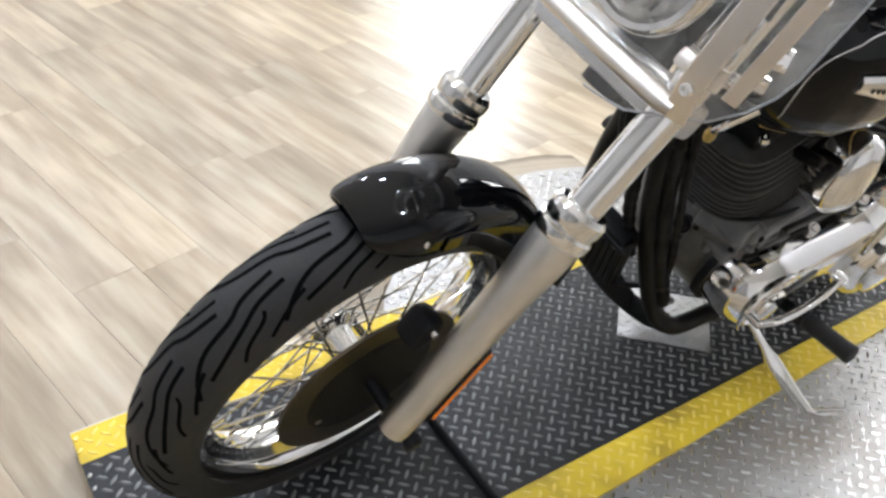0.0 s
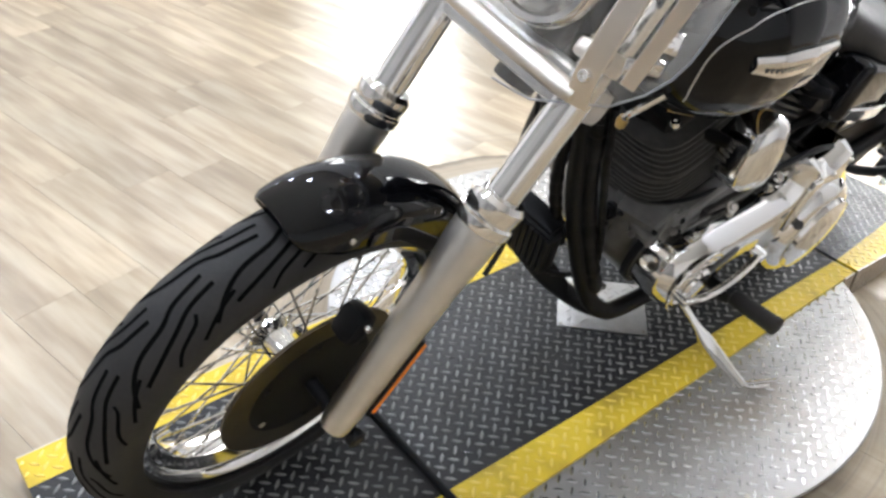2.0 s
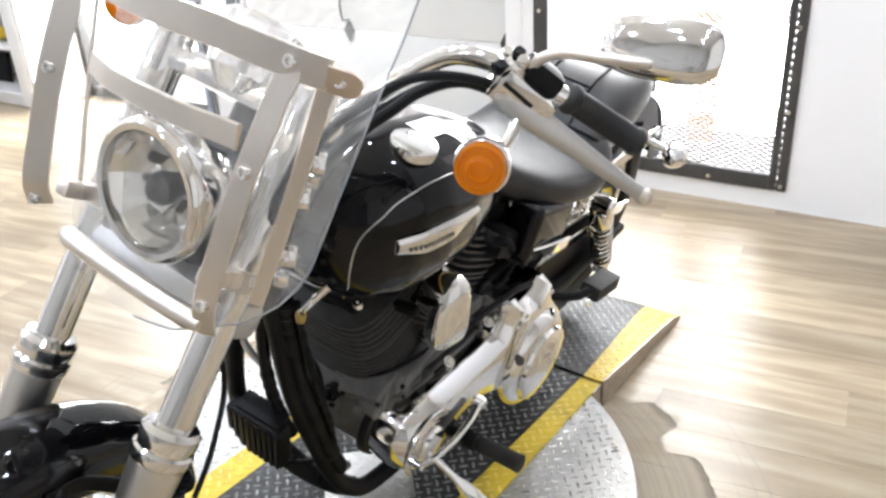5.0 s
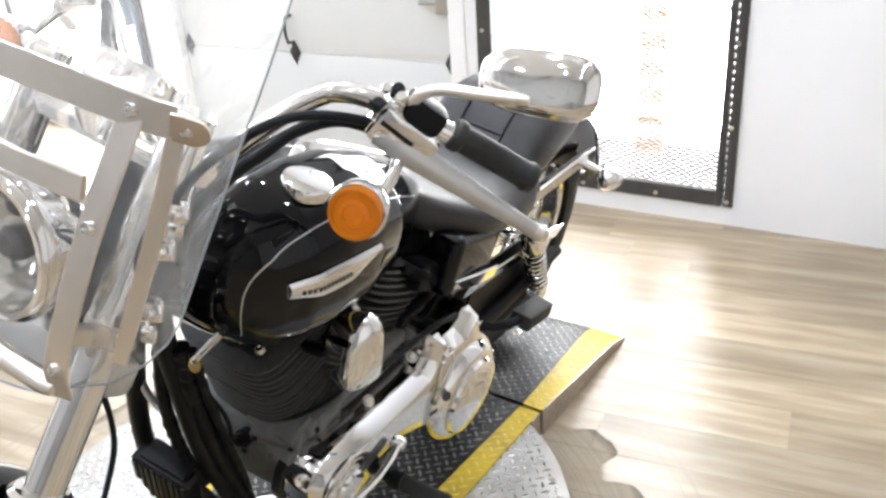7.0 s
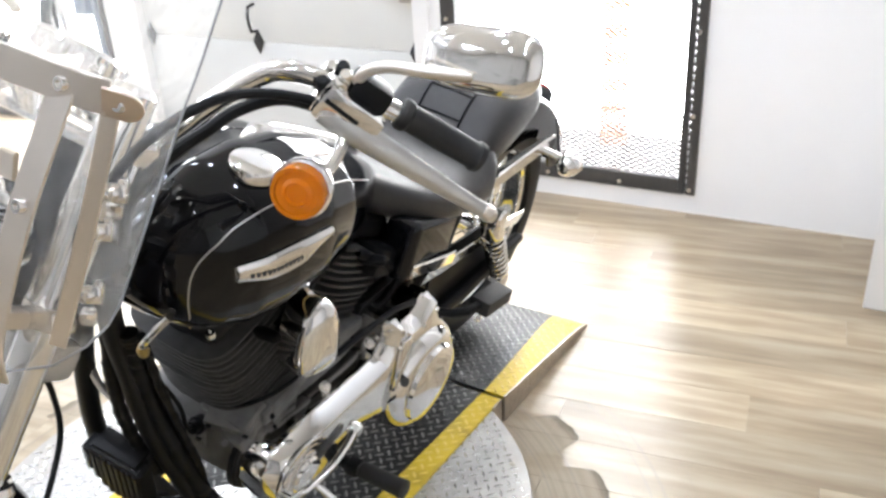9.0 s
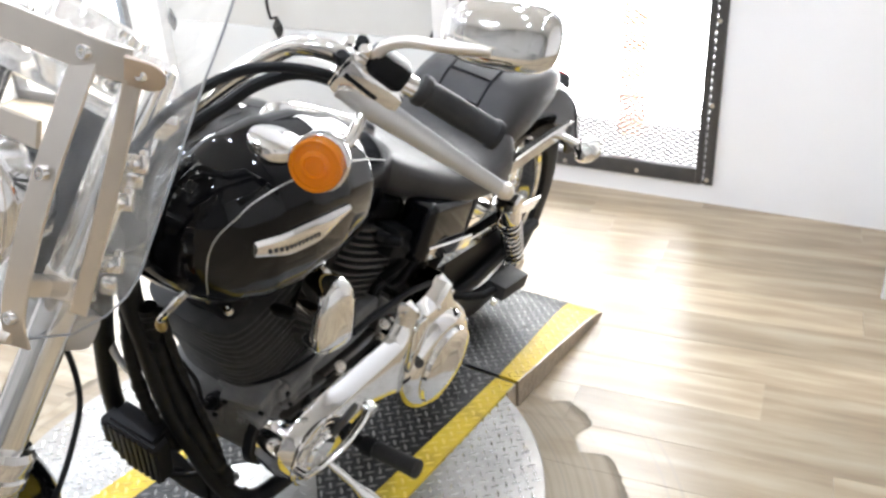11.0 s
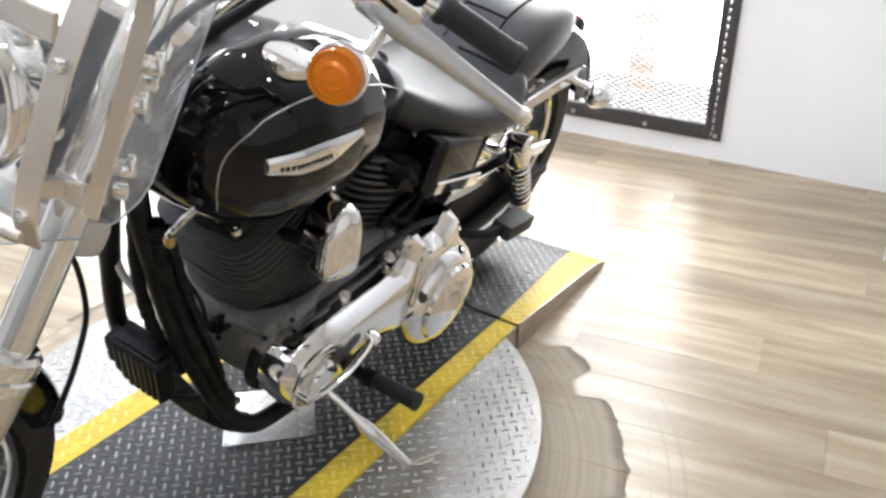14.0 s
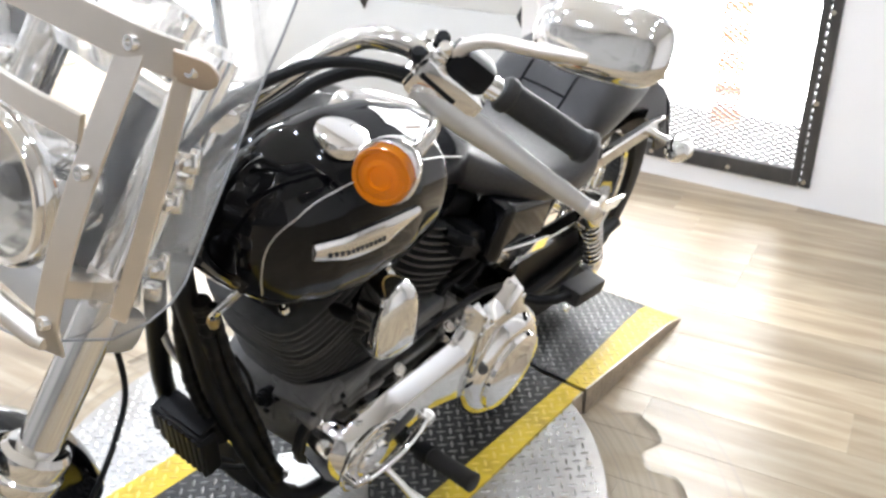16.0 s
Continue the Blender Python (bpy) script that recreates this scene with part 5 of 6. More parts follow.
part("tail_lamp_base", rbox((0.085, 0.06, 0.05), (-0.01, 1.915, 0.600), (35, 0, 0), 0.012), PLASTIC, rf)
for sgn in (1, -1):
    bm = strap(spline([(sgn * 0.118, 1.30, 0.585), (sgn * 0.122, 1.42, 0.583), (sgn * 0.124, 1.55, 0.585), (sgn * 0.118, 1.70, 0.575), (sgn * 0.112, 1.78, 0.56)], 6), (0, 0, 1), 0.036, 0.02)
    part("fender_strut", bm, CHROME, bike, "chromed fender strut")
    ind = new("turn_signal")
    ind.parent = bike
    part("stalk", sweep([(sgn * 0.12, 1.70, 0.567), (sgn * 0.185, 1.722, 0.552)], 0.010, 14), CHROME, ind)
    part("housing", lathe([(0.0, -0.052), (0.014, -0.05), (0.025, -0.038), (0.031, -0.016), (0.032, 0.004)], (sgn * 0.195, 1.728, 0.549), (0, 1, 0), 24), CHROME, ind, "chromed bullet housing")
    part("lens", lathe([(0.030, 0.002), (0.028, 0.012), (0.016, 0.018), (0.0, 0.020)], (sgn * 0.195, 1.728, 0.549), (0, 1, 0), 24, caps=False), CLEARLENS, ind, "pale lens")
    # shock absorber
    sk = new("shock_absorber")
    sk.parent = bike
    a, b = V(sgn * 0.155, 1.392, 0.508), V(sgn * 0.155, 1.520, 0.285)
    d = (b - a).normalized()
    L = (b - a).length
    part("top_cover", lathe([(0.012, -0.012), (0.026, -0.008), (0.029, 0.0), (0.029, 0.045), (0.027, 0.05)], a, d, 28), CHROME, sk, "chromed shock cover")
    part("damper", lathe([(0.016, 0.03), (0.016, L)], a, d, 20), SATIN, sk)
    hel = [a + d * (0.045 + (L - 0.075) * k / 110) + 0.0235 * (math.cos(k * 0.52) * d.orthogonal().normalized() + math.sin(k * 0.52) * d.cross(d.orthogonal().normalized())) for k in range(111)]
    part("spring", sweep(hel, 0.0045, 8), CHROME, sk, "chromed coil spring")
    part("lower_eye", lathe([(0.02, -0.018), (0.024, -0.014), (0.024, 0.014), (0.02, 0.018)], b, AX, 20), CHROME, sk)
    part("upper_mount", lathe([(0.016, -0.03), (0.024, -0.024), (0.024, 0.014), (0.018, 0.02), (0.0, 0.022)], a + V(0.008 * sgn, 0, 0.012), (sgn, 0, 0), 20), CHROME, sk)
    # swing arm and passenger peg
    bm = sweep([(sgn * 0.11, 1.10, 0.30), (sgn * 0.125, 1.35, 0.305), (sgn * 0.125, 1.66, 0.322)], [0.030, 0.028, 0.022], 14, flat=0.7)
    part("swing_arm", bm, SATIN, bike)
    pp = new("passenger_peg")
    pp.parent = bike
    part("peg_arm", sweep([(sgn * 0.15, 1.14, 0.395), (sgn * 0.205, 1.16, 0.405), (sgn * 0.230, 1.18, 0.412), (sgn * 0.238, 1.22, 0.410)], 0.010, 12), SATIN, pp)
    part("peg_pad", rbox((0.048, 0.110, 0.034), (sgn * 0.242, 1.268, 0.402), (-8, 0, -2 * sgn), 0.005), RUBBER, pp, "black rubber peg")
    part("peg_bolt", bolt((sgn * 0.25, 1.19, 0.40), (sgn, 0, 0), 0.008, 0.008), CHROME, pp)
part("rear_axle", lathe([(0.012, -0.19), (0.012, 0.19)], RW, AX, 14), STAINLESS, rear)
part("drive_pulley", lathe([(0.03, 0.085), (0.105, 0.088), (0.112, 0.09), (0.112, 0.118), (0.105, 0.12), (0.03, 0.118)], RW, AX, 48), ALU, rear, "belt drive pulley")
bm = strap(spline([(0.135, 1.14, 0.47), (0.135, 1.25, 0.455), (0.135, 1.38, 0.442), (0.135, 1.52, 0.43), (0.135, 1.62, 0.41)], 6), (0.25, 0, 1), 0.040, 0.006)
part("belt_guard", bm, CHROME, bike, "chromed belt guard")
sc = part("side_cover", rbox((0.07, 0.19, 0.125), (0.128, 1.10, 0.580), (-16, 0, 2), 0.022, seg=4), PAINT, bike, "gloss black side cover")
part("side_trim", strap(spline([(0.164, 1.02, 0.562), (0.168, 1.11, 0.538), (0.163, 1.20, 0.510)], 6), (0.1, 0, 1), 0.030, 0.008), CHROME, sc, "chromed trim strip")
# Added panel that keeps the bright floor from showing through the spokes.
bm = slab([(1.20, 0.30), (1.60, 0.30), (1.58, 0.40), (1.45, 0.455), (1.22, 0.475)], 0.008, Matrix(((0, 0, 1, 0.108), (1, 0, 0, 0), (0, 1, 0, 0), (0, 0, 0, 1))), 0.003)
part("dark_infill", bm, SATIN, bike, "black panel added to darken the gap by the rear wheel")
for dz, y1 in ((0.0, 1.86), (0.10, 1.80)):
    part("exhaust_pipe", sweep(spline([(-0.13, 0.74, 0.46 + dz), (-0.20, 0.80, 0.34 + dz), (-0.205, 1.05, 0.26 + dz), (-0.21, 1.25, 0.25 + dz), (-0.21, y1, 0.26 + dz)], 6), [0.024] * 14 + [0.040] * 11, 18), CHROME, bike, "chromed exhaust pipe and muffler")
part("oil_tank", rbox((0.20, 0.22, 0.17), (-0.02, 1.12, 0.52), (-8, 0, 0), 0.03, seg=3), SATIN, bike)

# frame
part("frame_tube", sweep(spline([(-0.004, 0.462, 0.76), (-0.008, 0.478, 0.66), (-0.004, 0.497, 0.57), (0.010, 0.520, 0.45), (0.033, 0.555, 0.33), (0.064, 0.590, 0.225), (0.092, 0.622, 0.178), (0.102, 0.70, 0.155), (0.105, 0.95, 0.15), (0.11, 1.08, 0.20), (0.11, 1.12, 0.35), (0.10, 1.10, 0.58)], 8), 0.0175, 16), SATIN, bike, "black steel frame tube")
part("frame_tube", sweep(spline([(-0.045, 0.462, 0.76), (-0.075, 0.478, 0.62), (-0.098, 0.495, 0.50), (-0.108, 0.512, 0.38), (-0.112, 0.545, 0.26), (-0.110, 0.60, 0.175), (-0.108, 0.72, 0.150), (-0.105, 0.95, 0.15), (-0.11, 1.08, 0.20), (-0.11, 1.12, 0.35), (-0.10, 1.10, 0.58)], 8), 0.0165, 16), SATIN, bike, "black steel frame tube")
part("backbone", sweep([(0, 0.44, 0.80), (0, 0.70, 0.78), (0, 1.05, 0.66), (0, 1.3, 0.60)], 0.030, 14), SATIN, bike)
part("neck_rod", sweep(spline([(0.062, 0.470, 0.672), (0.072, 0.462, 0.690), (0.100, 0.480, 0.738)], 5), 0.006, 10), CHROME, bike, "short chromed rod")
part("neck_plug", lathe([(0.007, -0.012), (0.009, 0.0), (0.006, 0.012)], (0.062, 0.468, 0.668), V(0.2, -0.3, 1), 12), BRASS, bike, "small brass plug")
part("cross_member", sweep(spline([(-0.108, 0.600, 0.172), (-0.03, 0.604, 0.158), (0.05, 0.610, 0.168), (0.092, 0.622, 0.180)], 6), 0.019, 14), SATIN, bike)
part("cross_plate", slab([(-0.115, 0.0), (0.04, 0.0), (0.02, 0.035), (-0.05, 0.05), (-0.115, 0.045)], 0.006, pose(0, 0.592, 0.165, 78, 0, 0), 0.002), SATIN, bike, "black lower frame plate")

# finned regulator between the frame tubes
reg = new("voltage_regulator")
reg.parent = bike
reg_m = pose(-0.036, 0.503, 0.328, 12, 4, 6)
reg_out = [(-0.062, 0.048), (-0.058, 0.055), (0.050, 0.055), (0.056, 0.048), (0.056, -0.050), (0.048, -0.058), (-0.018, -0.058), (-0.042, -0.040), (-0.056, -0.010)]
bm = slab(reg_out, 0.030, reg_m @ pose(0, 0.012, 0, 90, 0, 0), 0.004)
part("regulator_body", bm, PLASTIC, reg, "black regulator block")
for k in range(9):
    x = -0.052 + 0.0125 * k
    low = -0.052 if x > -0.02 else -0.052 + (-0.02 - x) * 1.4
    bm = rbox((0.0090, 0.007, 0.050 - low), (x, -0.0185, (0.050 + low) / 2), bevel=0.001, seg=1)
    bm.transform(reg_m)
    part("cooling_fin", bm, PLASTIC, reg)
bm = rbox((0.09, 0.04, 0.010), (0.0, 0.008, 0.058), bevel=0.004)
bm.transform(reg_m)
part("regulator_bracket", bm, SATIN, reg)
rng_l = random.Random(11)
for pts, r in (([(0.012, 0.487, 0.66), (0.013, 0.500, 0.60), (0.027, 0.528, 0.466), (0.050, 0.566, 0.335), (0.076, 0.600, 0.235)], 0.014), ([(-0.020, 0.478, 0.68), (-0.026, 0.484, 0.56), (-0.018, 0.503, 0.44), (0.006, 0.535, 0.33)], 0.011), ([(0.030, 0.494, 0.66), (0.040, 0.520, 0.54), (0.052, 0.555, 0.42), (0.060, 0.585, 0.32), (0.050, 0.60, 0.25)], 0.007)):
    cp = spline(pts, 14)
    part("wire_loom", sweep(cp, [r * (1 + rng_l.uniform(-0.14, 0.14)) for _ in cp], 12), PLASTIC, bike, "black wrinkled wiring sleeve")
part("oil_line", sweep(spline([(-0.05, 0.50, 0.29), (-0.04, 0.53, 0.235), (0.0, 0.575, 0.215), (0.04, 0.61, 0.24)], 8), 0.006, 10), PLASTIC, bike)
part("oil_line", sweep(spline([(-0.085, 0.505, 0.27), (-0.07, 0.56, 0.20), (-0.02, 0.60, 0.19)], 8), 0.005, 10), PLASTIC, bike)
part("hose_clip", sweep(spline([(-0.092, 0.498, 0.548), (-0.076, 0.494, 0.520), (-0.060, 0.494, 0.505), (-0.038, 0.497, 0.490), (-0.026, 0.500, 0.468)], 5), 0.0065, 10), ALU, bike, "bare metal hose clip")

# engine
eng = new("engine")
eng.parent = bike
sec = []
for y, w, zt, zb in ((0.612, 0.060, 0.40, 0.31), (0.632, 0.100, 0.425, 0.285), (0.665, 0.118, 0.440, 0.245), (0.72, 0.130, 0.452, 0.195), (0.80, 0.135, 0.455, 0.16), (0.90, 0.135, 0.455, 0.16), (1.0, 0.13, 0.455, 0.165), (1.09, 0.125, 0.44, 0.18), (1.15, 0.10, 0.40, 0.21)):
    sec.append([V(w * math.copysign(abs(math.cos(q)) ** 0.45, math.cos(q)), y, (zt + zb) / 2 + (zt - zb) / 2 * math.copysign(abs(math.sin(q)) ** 0.45, math.sin(q))) for q in (2 * math.pi * k / 36 for k in range(36))])
for y, z in ((0.612, 0.385), (0.640, 0.410), (0.604, 0.250), (0.690, 0.452), (0.760, 0.466)):
    part("case_screw", bolt((0.085, y, z), V(0.5, -0.6, 0.5), 0.007, 0.006), CASE, eng)
part("crankcase", rings(bmesh.new(), sec), CASE, eng, "dark grey crankcase castings", 45)
# machined pads, flanges and webs on the front of the castings
for x0, y0, z0, sx, sy, sz, tilt in ((0.070, 0.655, 0.420, 0.10, 0.060, 0.050, 28), (0.104, 0.70, 0.435, 0.05, 0.085, 0.035, 12), (0.10, 0.86, 0.465, 0.05, 0.16, 0.03, 3), (0.095, 0.652, 0.362, 0.05, 0.05, 0.10, 22),
                                     (0.030, 0.640, 0.35, 0.014, 0.05, 0.12, 20), (-0.05, 0.640, 0.35, 0.014, 0.05, 0.12, 20), (0.118, 0.73, 0.452, 0.03, 0.11, 0.022, 12), (0.112, 0.685, 0.305, 0.03, 0.07, 0.075, 18)):
    part("case_rib", rbox((sx, sy, sz), (x0, y0, z0), (tilt, 0, 0), 0.009, seg=3), CASE, eng)
for x0, y0, z0, sx, sy, sz, tilt, yaw in ((0.078, 0.640, 0.398, 0.086, 0.034, 0.070, 26, 18), (0.104, 0.668, 0.318, 0.050, 0.050, 0.095, 16, 24), (0.016, 0.622, 0.352, 0.055, 0.030, 0.085, 18, 4), (0.116, 0.715, 0.420, 0.022, 0.075, 0.050, 14, 8)):
    part("case_pad", rbox((sx, sy, sz), (x0, y0, z0), (tilt, 0, yaw), 0.005, seg=2), CASE, eng)
    for dx in (-0.38, 0.38):
        part("pad_screw", bolt(pose(x0, y0, z0, tilt, 0, yaw) @ V(sx * dx, -sy / 2, sz * 0.36), pose(0, 0, 0, tilt, 0, yaw).to_3x3() @ V(0, -1, 0), 0.0055, 0.005), SATIN, eng)
part("case_seam", sweep(spline([(0.060, 0.628, 0.445), (0.098, 0.655, 0.452), (0.122, 0.72, 0.462), (0.128, 0.84, 0.468)], 6), 0.004, 8), SATIN, eng)
part("case_seam", sweep(spline([(0.02, 0.612, 0.40), (0.055, 0.620, 0.37), (0.095, 0.640, 0.31), (0.110, 0.665, 0.26)], 6), 0.005, 8), CASE, eng)
part("sensor_plug", lathe([(0.016, -0.01), (0.016, 0.012), (0.011, 0.014), (0.011, 0.024), (0.004, 0.026)], (0.030, 0.612, 0.395), V(0.1, -0.9, 0.3), 18), PLASTIC, eng)
part("sensor_wire", sweep(spline([(0.030, 0.590, 0.403), (0.034, 0.575, 0.42), (0.030, 0.565, 0.47), (0.018, 0.545, 0.52)], 6), 0.004, 8), PLASTIC, eng)


def cylinder(y0, z0, lean, parent):
    ax = V(0, math.sin(radians(lean)), math.cos(radians(lean)))
    cyl = new("cylinder")
    cyl.parent = bike
    m = Matrix.Translation((0, y0, z0)) @ Matrix.Rotation(radians(-lean), 4, "X")
    part("barrel", lathe([(0.072, 0.0), (0.072, 0.24)], (0, y0, z0), ax, 28), SATIN, cyl)
    for k in range(11):
        s = 0.008 + 0.0125 * k
        e = 0.104 if k < 10 else 0.108
        out = [(e * math.copysign(abs(math.cos(q)) ** 0.62, math.cos(q)), (e - 0.004) * math.copysign(abs(math.sin(q)) ** 0.62, math.sin(q))) for q in (2 * math.pi * i / 40 for i in range(40))]
        part("cooling_fin", slab(out, 0.0042, m @ Matrix.Translation((0, 0, s)), 0.0012), FINMAT, cyl)
    for k in range(6):
        s = 0.150 + 0.0135 * k
        ex, ey = 0.112 - 0.002 * k, 0.100
        out = [(ex * math.copysign(abs(math.cos(q)) ** 0.5, math.cos(q)), ey * math.copysign(abs(math.sin(q)) ** 0.5, math.sin(q))) for q in (2 * math.pi * i / 40 for i in range(40))]
        part("head_fin", slab(out, 0.005, m @ Matrix.Translation((0, 0, s)), 0.0014), FINMAT, cyl)
    bm = rbox((0.17, 0.15, 0.05), (0, 0, 0.255), bevel=0.02, seg=3)
    bm.transform(m)
    part("rocker_box", bm, SATIN, cyl, "black rocker box")
    for sx in (1, -1):
        for sy in (1, -1):
            part("head_bolt", bolt(m @ V(0.088 * sx, 0.07 * sy, 0.272), ax, 0.008, 0.008), CHROME, cyl)
    part("spark_plug_cap", lathe([(0.009, 0), (0.012, 0.02), (0.010, 0.05), (0.006, 0.055)], m @ V(0.095, 0.0, 0.20), m.to_3x3() @ V(1, 0, 0.35), 14), PLASTIC, cyl)
    return cyl


cylinder(0.735, 0.415, -21, bike)
cylinder(0.865, 0.415, 24, bike)
horn = new("horn_cover")
horn.parent = bike
out = []
for k in range(36):
    t = 2 * math.pi * k / 36
    c, s = math.cos(t), math.sin(t)
    out.append((0.042 * math.copysign(abs(c) ** 0.7, c) * (1 - 0.16 * s), 0.069 * math.copysign(abs(s) ** (0.85 if s > 0 else 0.45), s)))
m = Matrix.Translation((0.154, 0.730, 0.588)) @ Matrix.Rotation(radians(-6), 4, "Y") @ Matrix.Rotation(radians(-6), 4, "Z") @ Matrix.Rotation(radians(90), 4, "Z") @ Matrix.Rotation(radians(90), 4, "X") @ Matrix.Rotation(radians(-6), 4, "Z")
part("chrome_cap", rings(bmesh.new(), [[m @ V(x * s, y * s, h) for x, y in out] for s, h in ((1.0, -0.03), (1.0, 0.012), (0.96, 0.022), (0.84, 0.0305), (0.5, 0.0375), (0.04, 0.040))]), CHROME, horn, "chromed waterfall horn cover", 40)
part("horn_body", lathe([(0.035, -0.075), (0.038, -0.06), (0.038, -0.03)], m @ V(0, 0, 0), m.to_3x3() @ V(0, 0, 1), 24), SATIN, horn)
part("horn_mount", rbox((0.05, 0.03, 0.03), (0.10, 0.765, 0.665), (0, 20, 0), 0.006), CHROME, horn)
part("intake_manifold", sweep([(-0.05, 0.80, 0.63), (0.04, 0.80, 0.62), (0.09, 0.81, 0.60)], 0.032, 16), SATIN, eng)
part("breather_hose", sweep(spline([(0.10, 0.93, 0.62), (0.13, 0.98, 0.59), (0.12, 1.02, 0.53), (0.09, 1.0, 0.48)], 8), 0.010, 10), PLASTIC, eng)
part("coil_pack", rbox((0.06, 0.08, 0.06), (0.105, 0.985, 0.585), (-25, 0, 0), 0.012), PLASTIC, eng)
part("shift_rod", sweep(spline([(0.165, 0.80, 0.505), (0.172, 0.95, 0.51), (0.168, 1.05, 0.48)], 6), 0.006, 10), SATIN, eng)

# primary cover
PRIM = [(0.606, 0.330), (0.611, 0.362), (0.628, 0.392), (0.658, 0.410), (0.70, 0.418), (0.78, 0.421), (0.86, 0.422), (0.918, 0.426), (0.936, 0.446), (0.938, 0.480), (0.946, 0.496), (0.968, 0.494), (0.982, 0.474),
        (1.006, 0.460), (1.036, 0.460), (1.056, 0.474), (1.072, 0.488), (1.092, 0.486), (1.103, 0.466), (1.112, 0.440), (1.138, 0.412), (1.176, 0.374), (1.206, 0.328), (1.222, 0.278), (1.218, 0.222), (1.194, 0.172), (1.152, 0.140), (1.104, 0.134), (1.062, 0.152),
        (1.028, 0.186), (0.992, 0.230), (0.950, 0.266), (0.890, 0.294), (0.830, 0.316), (0.785, 0.312), (0.755, 0.284), (0.715, 0.266), (0.672, 0.266), (0.634, 0.280), (0.612, 0.304)]
PRIM = [V(y, z, 0) for y, z in PRIM]


def prim_ring(x, inset):
    out = []
    n = len(PRIM)
    for i, p in enumerate(PRIM):
        d = (PRIM[(i + 1) % n] - PRIM[i - 1]).normalized()
        out.append(V(x, p.x + inset * d.y, p.y - inset * d.x))
    return out


prim = new("primary_cover")
prim.parent = bike
part("chrome_case", rings(bmesh.new(), [prim_ring(x, i) for x, i in ((0.112, 0.004), (0.166, 0.0), (0.172, 0.0015), (0.1985, 0.0125), (0.2020, 0.016), (0.2035, 0.022))]), CHROME, prim, "chromed primary drive cover", 30)
part("rear_skirt", rings(bmesh.new(), [prim_ring(x, i) for x, i in ((0.100, -0.006), (0.112, -0.006), (0.115, -0.003))]), SATIN, prim, "dark joint behind the cover", 38)
part("clutch_bulge", lathe([(0.120, -0.012), (0.118, 0.004), (0.110, 0.018), (0.100, 0.026), (0.094, 0.028), (0.080, 0.028)], (0.199, 1.060, 0.296), AX, 56), CHROME, prim)
part("derby_cover", lathe([(0.086, -0.002), (0.088, 0.004), (0.085, 0.011), (0.076, 0.015), (0.05, 0.019), (0.02, 0.020), (0.0, 0.020)], (0.226, 1.062, 0.296), AX, 48), CHROME, prim, "round chromed derby cover")
part("face_panel", slab([(-0.028, -0.060), (0.018, -0.072), (0.026, 0.030), (0.014, 0.056), (-0.014, 0.058), (-0.024, 0.034)], 0.008, Matrix.Translation((0.203, 0.972, 0.398)) @ Matrix.Rotation(radians(90), 4, "Z") @ Matrix.Rotation(radians(90), 4, "X"), 0.004), CHROME, prim)
for k, (r0, w, a0, a1) in enumerate(((0.066, 0.0045, 25, 230), (0.054, 0.004, 35, 225), (0.043, 0.0035, 50, 215))):
    arc = [V(0.203, 0.676 + r0 * math.cos(radians(a0 + (a1 - a0) * i / 26)), 0.340 + r0 * math.sin(radians(a0 + (a1 - a0) * i / 26))) for i in range(27)]
    part("nose_rib", sweep(arc, [w * min(1.0, 0.3 + 0.12 * min(i, 26 - i)) for i in range(27)], 10), CHROME, prim)
part("nose_cap", lathe([(0.036, -0.002), (0.036, 0.004), (0.032, 0.009), (0.018, 0.012), (0.0, 0.013)], (0.202, 0.684, 0.330), AX, 36), CHROME, prim)
part("nose_slot", slab(circle2(0.0, 0, 0.012, 90, 270, 10) + circle2(0.052, 0, 0.012, -90, 90, 10), 0.006, Matrix.Translation((0.2005, 0.722, 0.352)) @ Matrix.Rotation(radians(90), 4, "Z") @ Matrix.Rotation(radians(90), 4, "X") @ Matrix.Rotation(radians(18), 4, "Z"), 0.001), LETTER, prim, "dark slot in the nose")
part("clutch_inspection", lathe([(0.010, 0), (0.010, 0.003), (0.0, 0.003)], (0.222, 0.960, 0.362), V(0.8, -0.5, 0.4), 16), LETTER, prim)
for i in (2, 8, 14, 18, 22, 27, 31, 36):
    part("cover_bolt", bolt(prim_ring(0.2025, 0.019)[i], AX, 0.0055, 0.004), CHROME, prim)
hexes = [(math.cos(radians(60 * k)), math.sin(radians(60 * k))) for k in range(6)]
for x, y, z, r, length in ((0.150, 0.632, 0.338, 0.0085, 0.030), (0.152, 0.680, 0.335, 0.0120, 0.040), (0.152, 0.686, 0.396, 0.0080, 0.026), (0.152, 0.790, 0.425, 0.0085, 0.022), (0.150, 0.925, 0.440, 0.0085, 0.020)):
    d = V(0.62, -0.62, 0.48).normalized() if y < 0.7 else V(0.55, -0.3, 0.78).normalized()
    u = d.orthogonal().normalized()
    w = d.cross(u)
    base = V(x, y, z) - d * length * 0.6
    bm = lathe([(r * 0.75, 0.0), (r * 0.75, length * 0.75), (r * 1.25, length * 0.76), (r * 1.25, length * 0.82)], base, d, 18)
    rings(bm, [[base + d * h + r * k * (a * u + b * w) for a, b in hexes] for h, k in ((length * 0.8, 1.0), (length * 1.08, 1.0), (length * 1.14, 0.8))])
    part("case_bolt", bm, CHROME, prim, "chromed hexagon bolt")

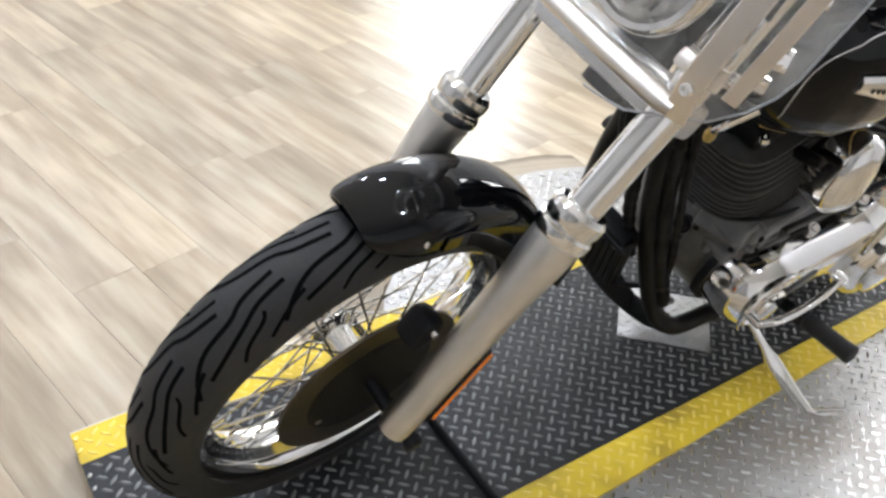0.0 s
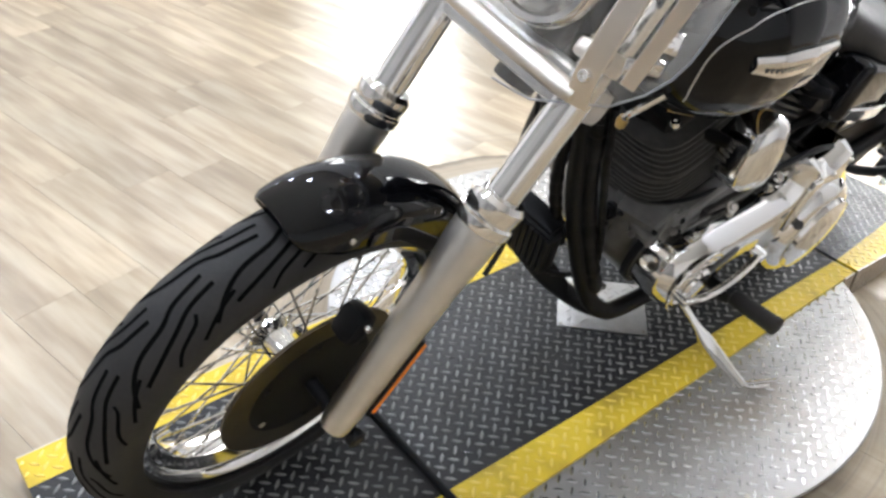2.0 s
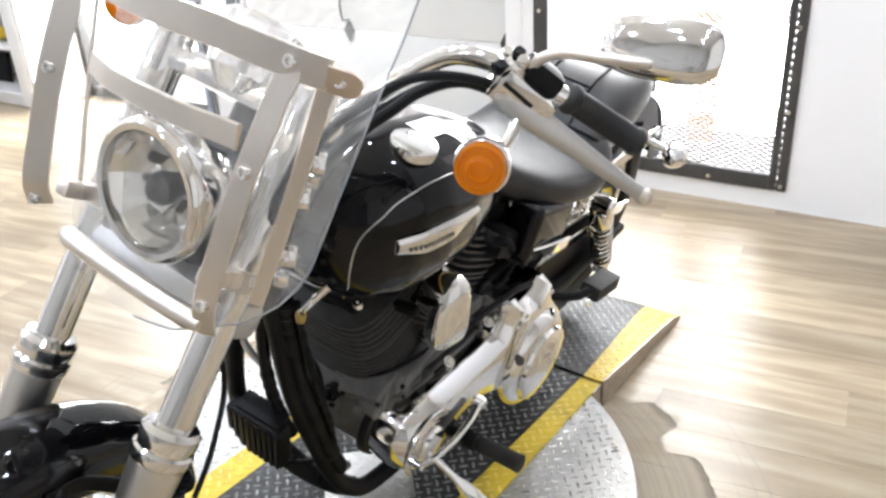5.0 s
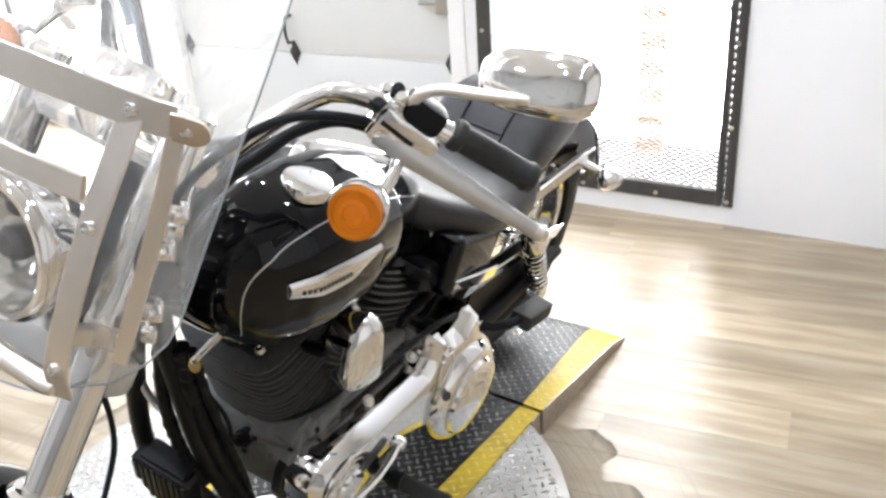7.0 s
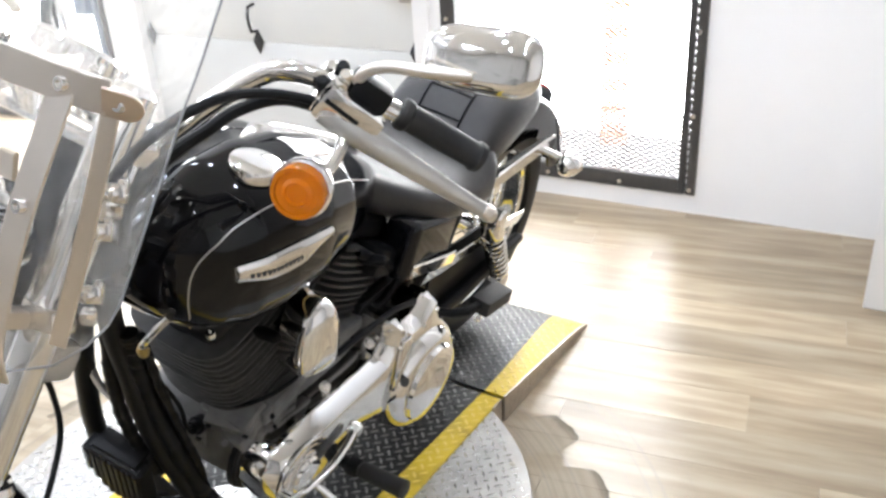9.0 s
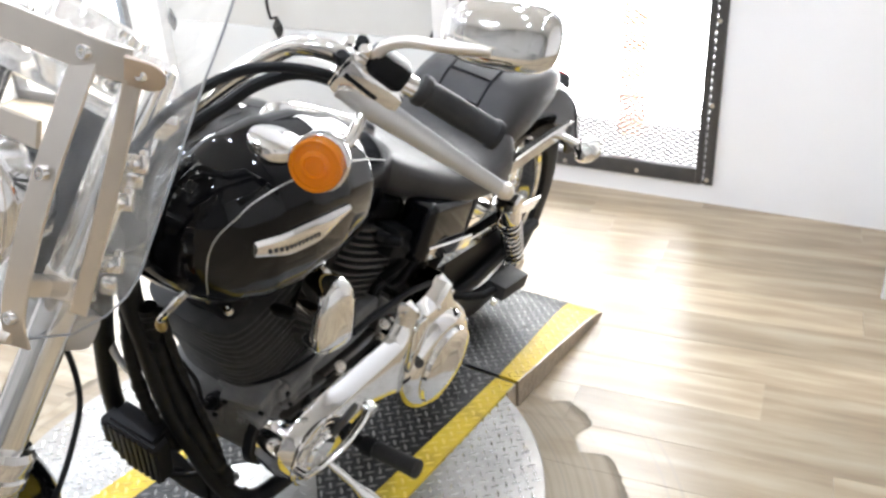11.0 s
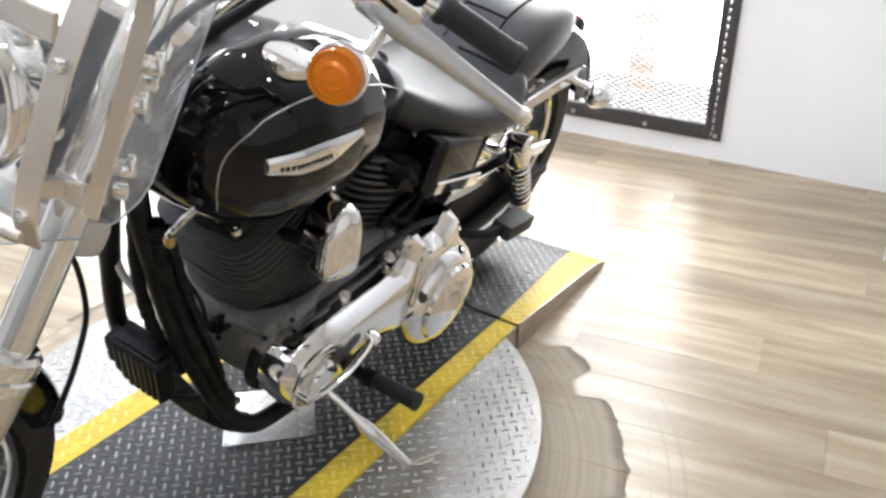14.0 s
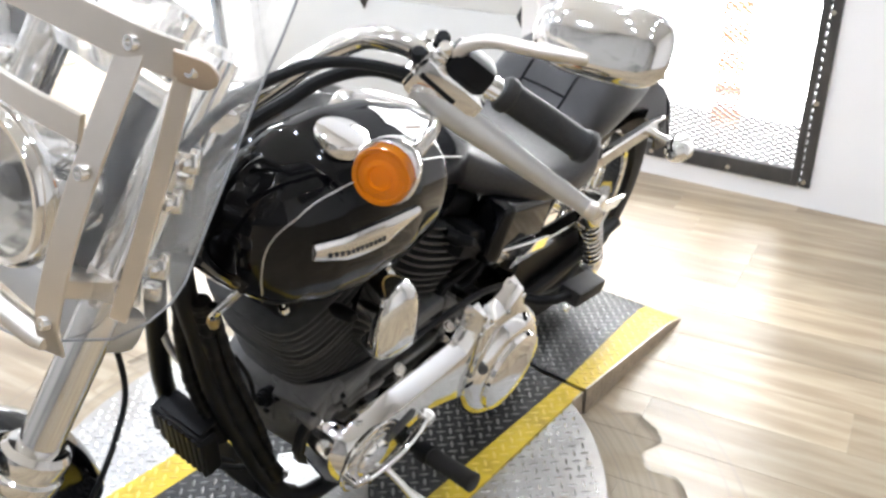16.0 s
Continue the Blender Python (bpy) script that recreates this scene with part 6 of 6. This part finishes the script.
# foot controls and side stand
for sgn in (1, -1):
    fp = new("foot_peg")
    fp.parent = bike
    part("peg_bracket", sweep([(sgn * 0.15, 0.83, 0.225), (sgn * 0.235, 0.822, 0.240)], 0.013, 12), SATIN, fp)
    part("peg_pad", lathe([(0.012, 0.0), (0.0165, 0.006), (0.0175, 0.09), (0.0185, 0.096), (0.0185, 0.102), (0.012, 0.105)], (sgn * 0.232, 0.822, 0.244), V(sgn, -0.06, 0.2), 20), RUBBER, fp, "black rubber foot peg")
    part("peg_joint", rbox((0.03, 0.03, 0.026), (sgn * 0.218, 0.822, 0.240), (0, -12 * sgn, 0), 0.006), SATIN, fp)
sh = new("shift_lever")
sh.parent = bike
part("lever_arm", sweep(spline([(0.232, 0.770, 0.400), (0.248, 0.748, 0.415), (0.252, 0.726, 0.402), (0.252, 0.690, 0.385), (0.250, 0.655, 0.378), (0.246, 0.628, 0.374), (0.232, 0.612, 0.356)], 6), 0.0075, 12, flat=0.7), CHROME, sh, "chromed shift lever")
part("pivot", lathe([(0.013, -0.01), (0.013, 0.006), (0.009, 0.012)], (0.246, 0.754, 0.413), AX, 16), CHROME, sh)
part("toe_peg", lathe([(0.008, 0), (0.008, 0.026), (0.006, 0.028)], (0.206, 0.614, 0.350), AX, 14), CHROME, sh)
stand = new("side_stand")
stand.parent = bike
part("leg", sweep(spline([(0.125, 0.778, 0.200), (0.165, 0.786, 0.178), (0.208, 0.800, 0.146), (0.258, 0.814, 0.112), (0.346, 0.820, 0.088)], 6), [0.0075] * 13 + [0.0085, 0.0105, 0.0130, 0.0150, 0.0158, 0.0155, 0.0150, 0.0140, 0.013, 0.0115, 0.0105, 0.0095], 14, flat=0.5), CHROME, stand, "chromed side stand leg")
bm = sweep(spline([(0.342, 0.820, 0.090), (0.356, 0.842, 0.094), (0.380, 0.878, 0.105)], 5), 0.0042, 10)
sweep(spline([(0.342, 0.820, 0.090), (0.362, 0.832, 0.094), (0.378, 0.856, 0.103)], 5), 0.0042, 10, bm)
part("foot", bm, CHROME, stand, "bent chromed stand foot")

# ---- planks of the floor ----
PW, PL = 0.152, 0.914
me = rbox((PL - 0.0006, PW - 0.0006, 0.004), (0, 0, -0.002), bevel=0.0003, seg=1)
data = bpy.data.meshes.new("plank")
me.to_mesh(data)
me.free()
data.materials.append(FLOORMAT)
floor_ob = bpy.data.objects["floor"]
turn = Matrix.Rotation(radians(PLANK_YAW), 4, "Z")
rng = random.Random(5)
for j in range(-14, 19):
    shift = rng.random() * PL
    for i in range(-6, 4):
        p = turn @ V(i * PL + shift, j * PW, 0)
        if -4.6 < p.x < 2.3 and -1.3 < p.y < 2.95 + 0.096 * p.x:
            ob = new("plank", data)
            ob.parent = floor_ob
            ob.matrix_world = Matrix.Translation(p) @ turn


# ---- another motorcycle parked by the shelves, seen only in part ----
other = thing("motorcycle", pose(-4.17, 1.50, 0.0, 0, 0, 139), "dark parked motorcycle with a spoked chrome front wheel", "motorcycle")
spoke_wheel((0, 0, 0.325), 0.325, 0.055, 0.058, 0.235, 0.036, 0.042, 40, other)
for sgn in (1, -1):
    part("fork_leg", sweep([(sgn * 0.11, 0, 0.325), (sgn * 0.11, 0.21, 0.70), (sgn * 0.11, 0.36, 0.95)], [0.028, 0.028, 0.022], 16), CHROME, other)
part("front_fender", arc_fender((0, 0, 0.325), 0.346, 0.066, 0.05, -20, 60, 24, taper=0.3), PAINT, other)
part("engine", rbox((0.26, 0.42, 0.34), (0, 0.86, 0.36), (0, 0, 0), 0.06, seg=4), CASE, other)
part("exhaust", sweep(spline([(-0.14, 0.66, 0.42), (-0.17, 0.70, 0.25), (-0.18, 0.95, 0.17), (-0.19, 1.5, 0.18)], 6), 0.032, 14), CHROME, other)
part("fuel_tank", seat_loft([(0.48, 0.05, 0.86, 0.74), (0.56, 0.14, 0.92, 0.68), (0.72, 0.17, 0.93, 0.67), (0.88, 0.13, 0.87, 0.68), (1.0, 0.05, 0.80, 0.70)], "tank", ""), PAINT, other)
part("seat", seat_loft([(0.96, 0.06, 0.78, 0.69), (1.1, 0.15, 0.72, 0.62), (1.3, 0.15, 0.76, 0.62), (1.5, 0.12, 0.82, 0.66), (1.62, 0.05, 0.79, 0.70)], "seat", ""), LEATHER, other)
part("rear_tyre", rings(bmesh.new(), [[V(0.07 * math.cos(q), 1.62 + (0.26 + 0.065 * math.sin(q)) * math.sin(t), 0.325 + (0.26 + 0.065 * math.sin(q)) * math.cos(t)) for q in (2 * math.pi * i / 16 for i in range(16))] for t in (2 * math.pi * k / 48 for k in range(48))], closed=True, caps=False), RUBBER, other)
part("frame_tube", sweep(spline([(0, 0.40, 0.80), (0.06, 0.52, 0.45), (0.09, 0.60, 0.18), (0.09, 1.05, 0.16), (0.09, 1.2, 0.45)], 6), 0.018, 12), SATIN, other)
part("handlebar", sweep(spline([(-0.36, 0.56, 1.06), (-0.2, 0.46, 1.10), (0, 0.40, 1.05), (0.2, 0.46, 1.10), (0.36, 0.56, 1.06)], 6), 0.013, 12), CHROME, other)
